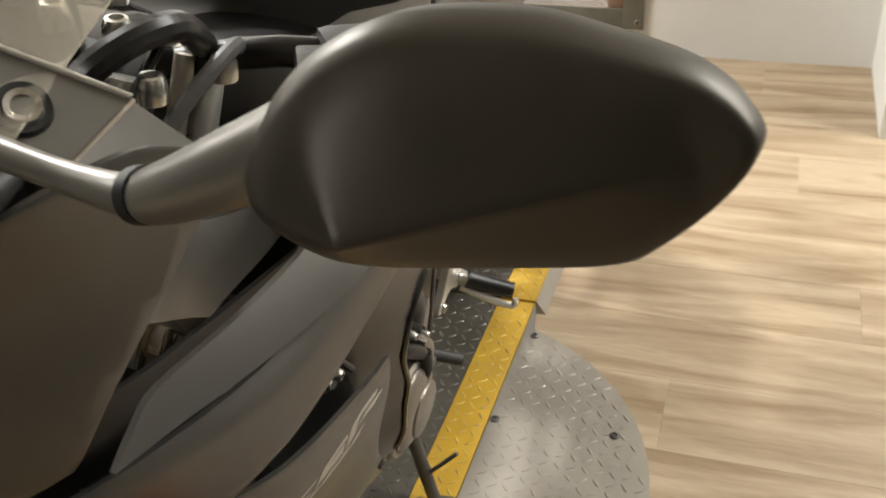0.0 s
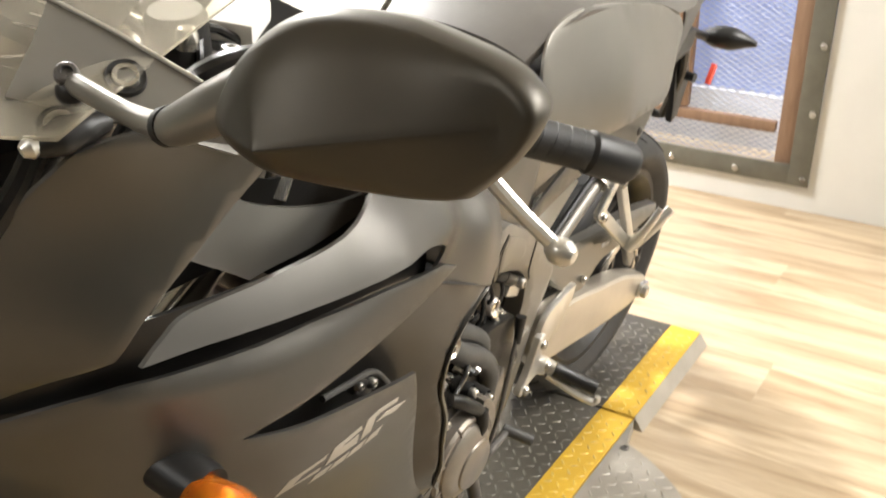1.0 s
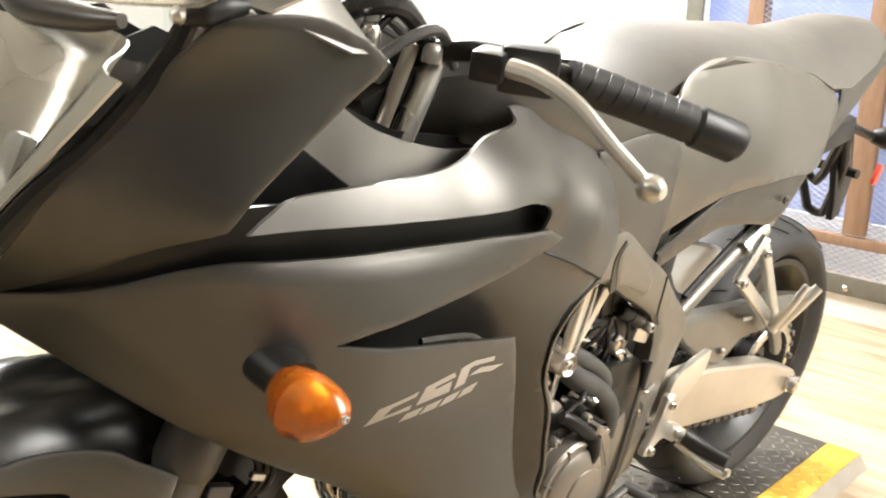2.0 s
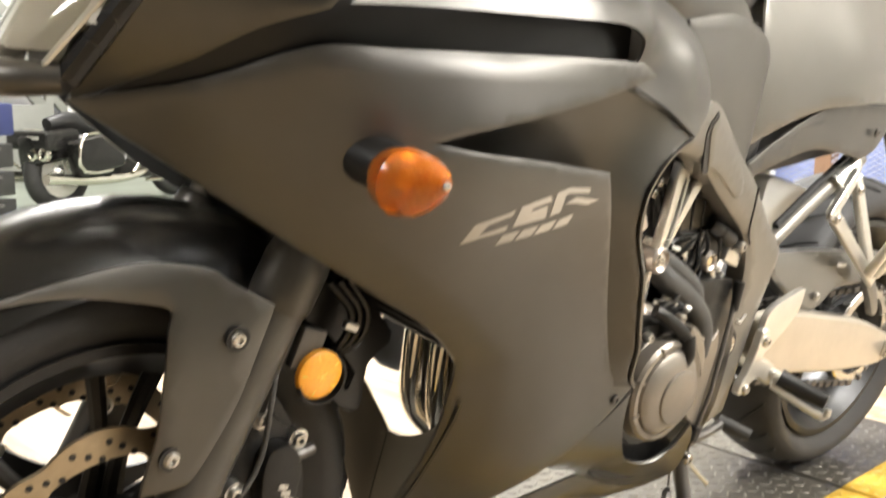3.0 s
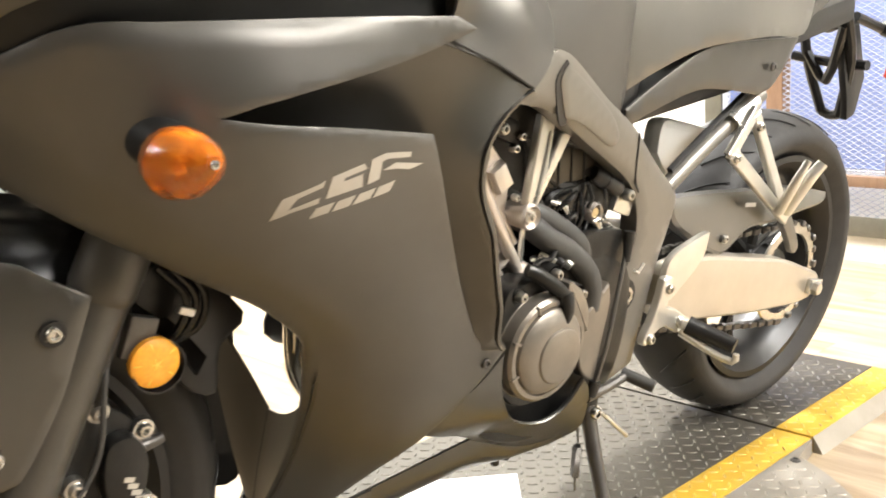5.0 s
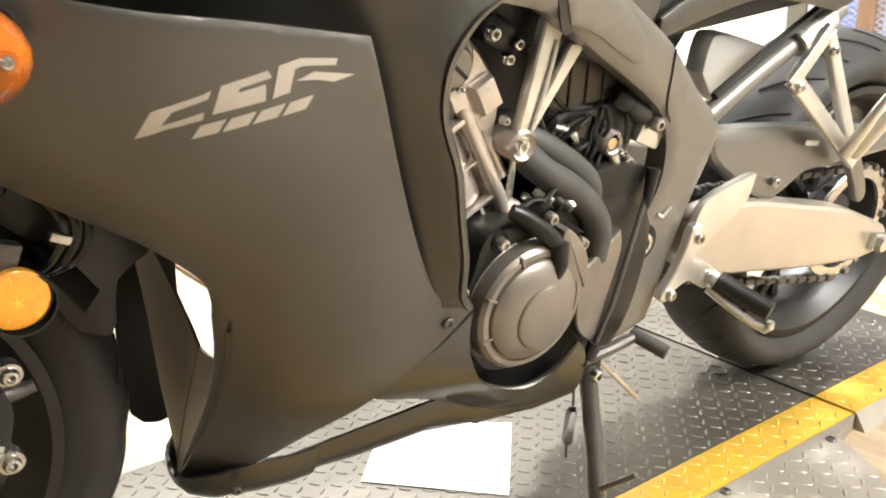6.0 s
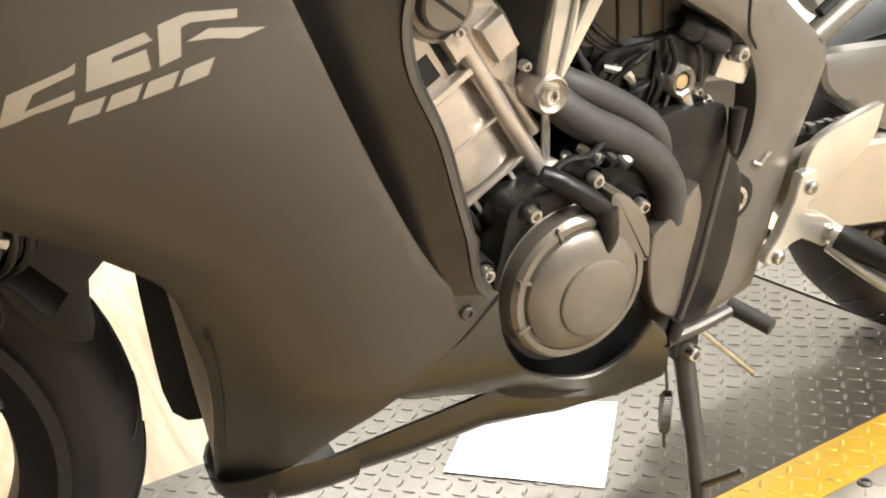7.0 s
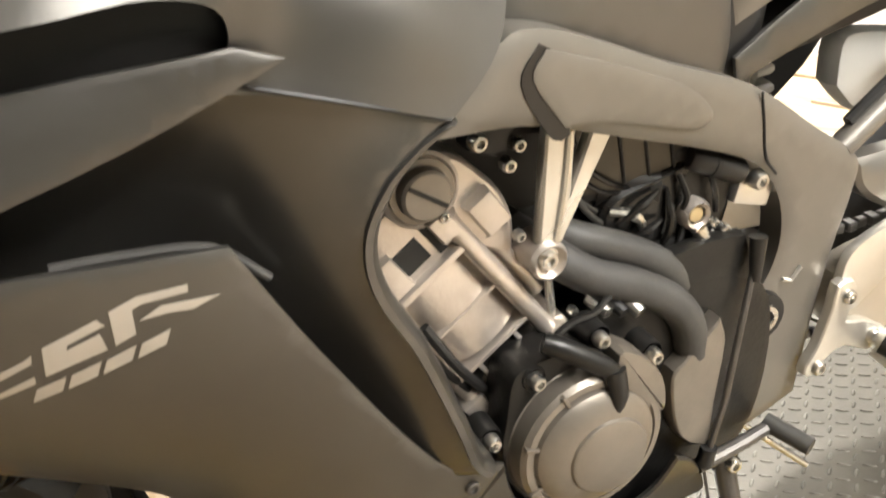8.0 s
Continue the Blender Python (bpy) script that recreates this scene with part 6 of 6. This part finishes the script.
for s in (-1, 1):
    q = [[(.085, s * .150, 1.062), (.108, s * .180, 1.058), (.135, s * .215, 1.050), (.190, s * .246, 1.026)], [(.115, s * .138, 1.088), (.135, s * .172, 1.076), (.158, s * .220, 1.062), (.208, s * .243, 1.024)], [(.138, s * .125, 1.108), (.157, s * .168, 1.093), (.177, s * .226, 1.072), (.222, s * .240, 1.022)]]
    part("dash_side_panel", thicken(loft(q), .004), SATINARM, bike, "grey inner cowl panel")
    part("panel_edge", tube([(.138, s * .125, 1.110), (.157, s * .168, 1.095), (.177, s * .226, 1.074)], .0016, 8, 0), SILVER, bike, "bright panel edge")
    part("panel_seam", tube([(.177, s * .227, 1.073), (.158, s * .222, 1.063), (.136, s * .216, 1.052)], .0012, 6), GOLDARM, bike, "pale seam line")
    nrm = Vector((-.38, s * .5, .79)).normalized()
    turn = nrm.to_track_quat("-Y", "Z").to_matrix().to_4x4()
    for bx, by, bz in ((.144, .191, 1.0745), (.095, .189, 1.054)):
        m = Matrix.Translation((bx, s * by, bz)) @ turn
        b = lathe([(.0045, .001), (.0055, -.003), (.0085, -.0035), (.0095, -.001), (.0095, .003)], 0, 0, 24)
        bmesh.ops.transform(b, matrix=m, verts=b.verts)
        ring_ = part("panel_bolt", b, STEEL, bike, "bright ring shaped bolt")
        # Black disc stands for the bolt's dark hole and outer ring.
        b = lathe([(0, -.0005), (.005, -.0008), (.0095, -.0004), (.0128, -.0012), (.0138, .002)], 0, 0, 24)
        bmesh.ops.transform(b, matrix=m, verts=b.verts)
        part("bolt_dark_disc", b, BLACK, ring_, "black disc for the dark hole and outline of the bolt")
    base = part("mirror_base", tube([(.120, s * .183, 1.058), (.115, s * .182, 1.064), (.112, s * .180, 1.070), (.112, s * .179, 1.074)], [.008, .0105, .011, .009], 14), BLACK, bike, "black mirror mount")
    b = bolt(0, 0, 0, .008, .004)
    bmesh.ops.transform(b, matrix=Matrix.Translation((.110, s * .178, 1.080)) @ turn, verts=b.verts)
    part("mirror_bolt", b, DARKSTEEL, base)
    part("mount_foot", tube([(.124, s * .198, 1.052), (.108, s * .195, 1.050), (.092, s * .191, 1.046), (.078, s * .188, 1.042)], [.006, .011, .012, .006], 12), BLACK, base, "black mount foot")
    part("foot_tip", tube([(.080, s * .188, 1.0445), (.074, s * .187, 1.0435), (.069, s * .186, 1.042)], [.005, .0075, .004], 12), SILVER, base, "bright foot tip")
    part("mirror_arm", tube([(.113, s * .178, 1.074), (.106, s * .205, 1.077), (.100, s * .245, 1.079), (.091, s * .283, 1.086), (.085, s * .304, 1.096), (.083, s * .338, 1.119), (.086, s * .365, 1.138)], [.0072, .0072, .0068, .0085, .0115, .0145, .0155], 16), SATINARM, base, "satin mirror arm")
    part("arm_collar", tube([(.0885, s * .291, 1.0895), (.0868, s * .297, 1.0925)], .0115, 18, 0), BLACK, base)
    rim = spline([(.075, -.345, 1.129), (.080, -.352, 1.150), (.086, -.366, 1.168), (.094, -.387, 1.180), (.105, -.422, 1.184), (.108, -.450, 1.182), (.109, -.479, 1.178), (.108, -.497, 1.170), (.107, -.503, 1.160), (.105, -.497, 1.142), (.102, -.482, 1.120), (.099, -.469, 1.110), (.091, -.434, 1.103), (.076, -.392, 1.102), (.070, -.368, 1.108), (.070, -.350, 1.118)], 4, True)
    ra, rb = np.array((.049, -.388, 1.121)), np.array((.101, -.488, 1.153))
    mid = np.array((.10, -.425, 1.147))
    secs = []
    for kind, k in (("back", .93), ("back", 1.0), ("edge", 0), ("face", .06), ("face", .14), ("face", .4), ("face", .7), ("face", .9), ("face", .985)):
        row = []
        for p in rim:
            f = float(np.clip(np.dot(p - ra, rb - ra) / np.dot(rb - ra, rb - ra), 0.02, .98))
            ridge = ra + (rb - ra) * f
            if kind == "back":
                q = mid + (p - mid) * (k - .06) + np.array((.018 if k == 1 else .024, 0, 0))
            elif kind == "edge":
                q = p + np.array((.004, 0, 0))
            else:
                q = p + (ridge - p) * k - np.array((.007 * math.sin(min(1, k * 5) * math.pi / 2) * (1 - k), 0, 0))
            row.append((q[0], -s * q[1], q[2]))
        secs.append(row)
    shell = part("mirror_shell", loft(secs, closed=True, caps=True), SHELL, base, "matte black mirror shell with a creased face", 70)
    part("mirror_glass", loft([[(mid[0] + (p[0] - mid[0]) * k * .9 + .0255, -s * (mid[1] + (p[1] - mid[1]) * k), mid[2] + (p[2] - mid[2]) * k) for p in rim] for k in (.87, .5, .01)], closed=True), CHROME, shell, "mirror glass")

# bright uprights in the cockpit gap
part("cockpit_upright", tube([(.388, -.138, .995), (.367, -.140, .948), (.345, -.142, .900)], .0125, 16, 2), SILVER, bike, "bright metal upright")
part("cockpit_upright", tube([(.352, -.140, 1.005), (.337, -.140, .965), (.320, -.141, .920)], .0075, 12, 2), GOLDARM, bike, "brass coloured upright")

# ---- background ----
def ring(r0, r1, h, m):
    b = lathe([(r0, -h), (r0 + .006, -h * 1.4), (r1, -h), (r1, h)], 0, 0, 28)
    bmesh.ops.transform(b, matrix=m, verts=b.verts)
    return b


def parked_bike():
    """The dark touring motorcycle that stands behind, its tail towards the camera."""
    ob = thing("touring_motorcycle", "black touring motorcycle with pale side covers and chrome rails parked behind", "motorcycle", pose(2.40, 5.31, FLOOR, 0, 0, 200) @ Matrix.Scale(.82, 4))
    for x in (-.72, .55):
        w = part("wheel", tyre_bm(.29, .14, .18, x, .29, 40), RUBBER, ob, "black tyre")
        part("wheel_rim", lathe([(.185, -.05), (.17, -.045), (.06, -.03), (.03, -.06), (0, -.06)], x, .29, 32), SILVER, w, "silver wheel rim")
        part("wheel_rim", mirrored(lathe([(.185, -.05), (.17, -.045), (.06, -.03), (.03, -.06), (0, -.06)], x, .29, 32)), SILVER, w, "silver wheel rim")
    part("rear_fender", box((.60, 0, .50), (.46, .20, .24), (0, 6, 0), .06, 3), GLOSS, ob, "gloss black rear mudguard")
    part("tail_box", box((.74, 0, .55), (.16, .44, .14), bevel=.03, seg=3), GLOSS, ob, "gloss black tail panel")
    part("tail_badge", box((.823, .08, .57), (.006, .12, .025), bevel=.002), SILVER, ob, "pale tail plate")
    for y in (.06, .17):
        part("tail_light", ring(.025, .048, .02, pose(.80, y, .45, 0, 0, 90)), CHROME, ob, "chrome ringed tail light")
    for s in (-1, 1):
        case = part("pannier", box((.40, s * .27, .44), (.44, .17, .27), (0, 8, 0), .045, 3), GLOSS, ob, "gloss black pannier")
        part("pannier_rail", tube([(.60, s * .36, .32), (.66, s * .37, .40), (.62, s * .37, .56), (.50, s * .37, .60), (.22, s * .37, .57), (.20, s * .36, .50)], .012, 10, 4), CHROME, case, "chrome pannier rail")
        part("pannier_rail", tube([(.60, s * .36, .32), (.50, s * .365, .305), (.34, s * .365, .315)], .012, 10, 4), CHROME, case, "chrome pannier rail")
        part("side_cover", prism([(.20, .58), (-.06, .60), (.06, .36), (.22, .34)], s * .20 - .02, s * .20 + .02, .012), PALE, ob, "pale grey side cover")
        part("exhaust_pipe", tube([(-.25, s * .18, .30), (.0, s * .24, .24), (.40, s * .26, .24), (.88, s * .26, .28)], [.025, .03, .042, .042], 16), CHROME, ob, "long chrome exhaust pipe")
        part("diagonal_pipe", tube([(.02, s * .27, .28), (-.10, s * .26, .38), (-.20, s * .24, .47)], .018, 12), CHROME, ob)
        for k in range(4):
            part("cylinder_fin", lathe([(.04, -.012), (.085, -.012), (.085, .012), (.04, .012)], -.20 - .02 * k, .33 + .05 * k, 20, closed=True, y=s * (.15 + .012 * k)), CHROME, ob, "chrome cylinder fin")
        part("crash_bar", tube([(-.40, s * .10, .58), (-.44, s * .30, .56), (-.42, s * .34, .36), (-.36, s * .26, .20), (-.25, s * .12, .18)], .016, 10), CHROME, ob, "chrome crash bar")
        part("handlebar", tube([(-.50, s * .05, .90), (-.44, s * .30, .96), (-.30, s * .38, .92)], .013, 8), CHROME, ob)
    part("engine_block", box((-.15, 0, .34), (.42, .32, .28), bevel=.04), CASE, ob, "dark engine block")
    part("seat", tube([(.62, 0, .66), (.42, 0, .68), (.18, 0, .62), (-.05, 0, .64)], [.05, .075, .08, .06], 18), BLACK, ob, "black seat")
    part("tank", tube([(.02, 0, .60), (-.02, 0, .615), (-.15, 0, .655), (-.32, 0, .67), (-.44, 0, .66), (-.48, 0, .655)], [.03, .08, .125, .135, .09, .03], 24), BLUEGREY, ob, "dark teal gloss tank")
    for y in (-.10, .10):
        part("fork", tube([(-.72, y, .29), (-.50, y, .88)], .03, 12, 0), CHROME, ob)
    part("headlight", lathe([(0, -.05), (.08, -.04), (.09, .05), (.05, .09), (0, .09)], -.62, .74, 24), CHROME, ob, "chrome headlight")
    return ob


parked_bike()
SX, SHY = 3.08, 7.2
shelf = thing("shelf", "white open shelf rack standing against the far wall", "shelf", pose(SX, SHY, FLOOR))
for x in (-.235, .235):
    part("upright", box((x, 0, 1.0), (.07, .40, 2.0), bevel=.004), WHITE, shelf, "white upright")
for z in (.12, .42, .73, 1.04, 1.35, 1.66):
    part("board", box((0, 0, z), (.40, .40, .028), bevel=.004), WHITE, shelf, "white shelf board")
part("back", box((0, .198, 1.0), (.40, .008, 1.95), bevel=0), PALE, shelf, "pale back panel")
for x, z, sx, sz, mat, lab in ((.05, .744, .24, .20, YBOX, "yellow cardboard box on the white shelf"), (-.13, .744, .06, .18, PAPER, "white carton on the white shelf"), (.02, .434, .27, .19, PALE, "pale carton on the white shelf"), (.0, 1.054, .29, .23, PAPER, "white carton on the white shelf")):
    tagged(part("carton", box((SX + x, SHY - .07, FLOOR + z + sz / 2), (sx, .21, sz), bevel=.004), mat), lab, "box", "cartons on the shelf")
brace = thing("brace_frame", "grey steel frame with diagonal braces standing by the far wall", "steel frame", pose(2.42, 7.05, FLOOR))
for x0 in (-.34, -.18, .0):
    part("diagonal_brace", box((x0 + .2, 0, 1.02), (1.25, .06, .085), (0, 51, 0), .006), GREYSTEEL, brace, "grey diagonal beam")
part("base_panel", box((.02, 0, .31), (.50, .07, .62), bevel=.008), GREYSTEEL, brace, "pale grey panel")
for x in (-.21, .25):
    part("foot_post", box((x, 0, .45), (.06, .066, .9), bevel=.005), GREYSTEEL, brace)
tagged(part("cabinet", box((1.80, 7.2, .62), (.62, .5, 1.30), bevel=.01), BLUEPAINT), "blue steel tool cabinet against the far wall", "cabinet")
# Cart form is made up; it stands in for an unclear navy shape.
cart = thing("navy_stand_in", "navy and black stand-in for an unclear dark blue shape behind", "tool cart", pose(1.06, 4.15, FLOOR, 0, 0, 25))
part("top_tray", box((0, 0, .62), (.50, .38, .16), bevel=.015), NAVY, cart, "navy blue tray")
for z in (.16, .30, .44):
    d = part("drawer", box((0, 0, z), (.48, .36, .12), bevel=.008), BLACK, cart, "black drawer")
    part("drawer_handle", box((.0, -.188, z + .035), (.3, .016, .014), bevel=.004), DARKSTEEL, d)
for x in (-.2, .2):
    for y in (-.14, .14):
        part("castor", lathe([(0, -.015), (.045, -.015), (.048, 0), (.045, .015), (0, .015)], x, .048, 16, y=y), RUBBER, cart, "black castor")

# ---- floor planks ----
plank = box((0, 0, 0), (.192, 1.22, .010), bevel=.0004, seg=1)
first = part("plank", plank, WOOD)
pm = first.data
bpy.data.objects.remove(first)
ground = bpy.data.objects["ground"]
count = 0
for i in range(-8, 16):
    x = 0.02 + i * .1922
    for j in range(9):
        y = -5.05 + j * 1.2202 + (i * .437) % 1.2
        if y > 1.45 or y < -2.2:
            continue
        o = new("plank", pm)
        o.parent = ground
        o.location = (x, y, FLOOR - .005)
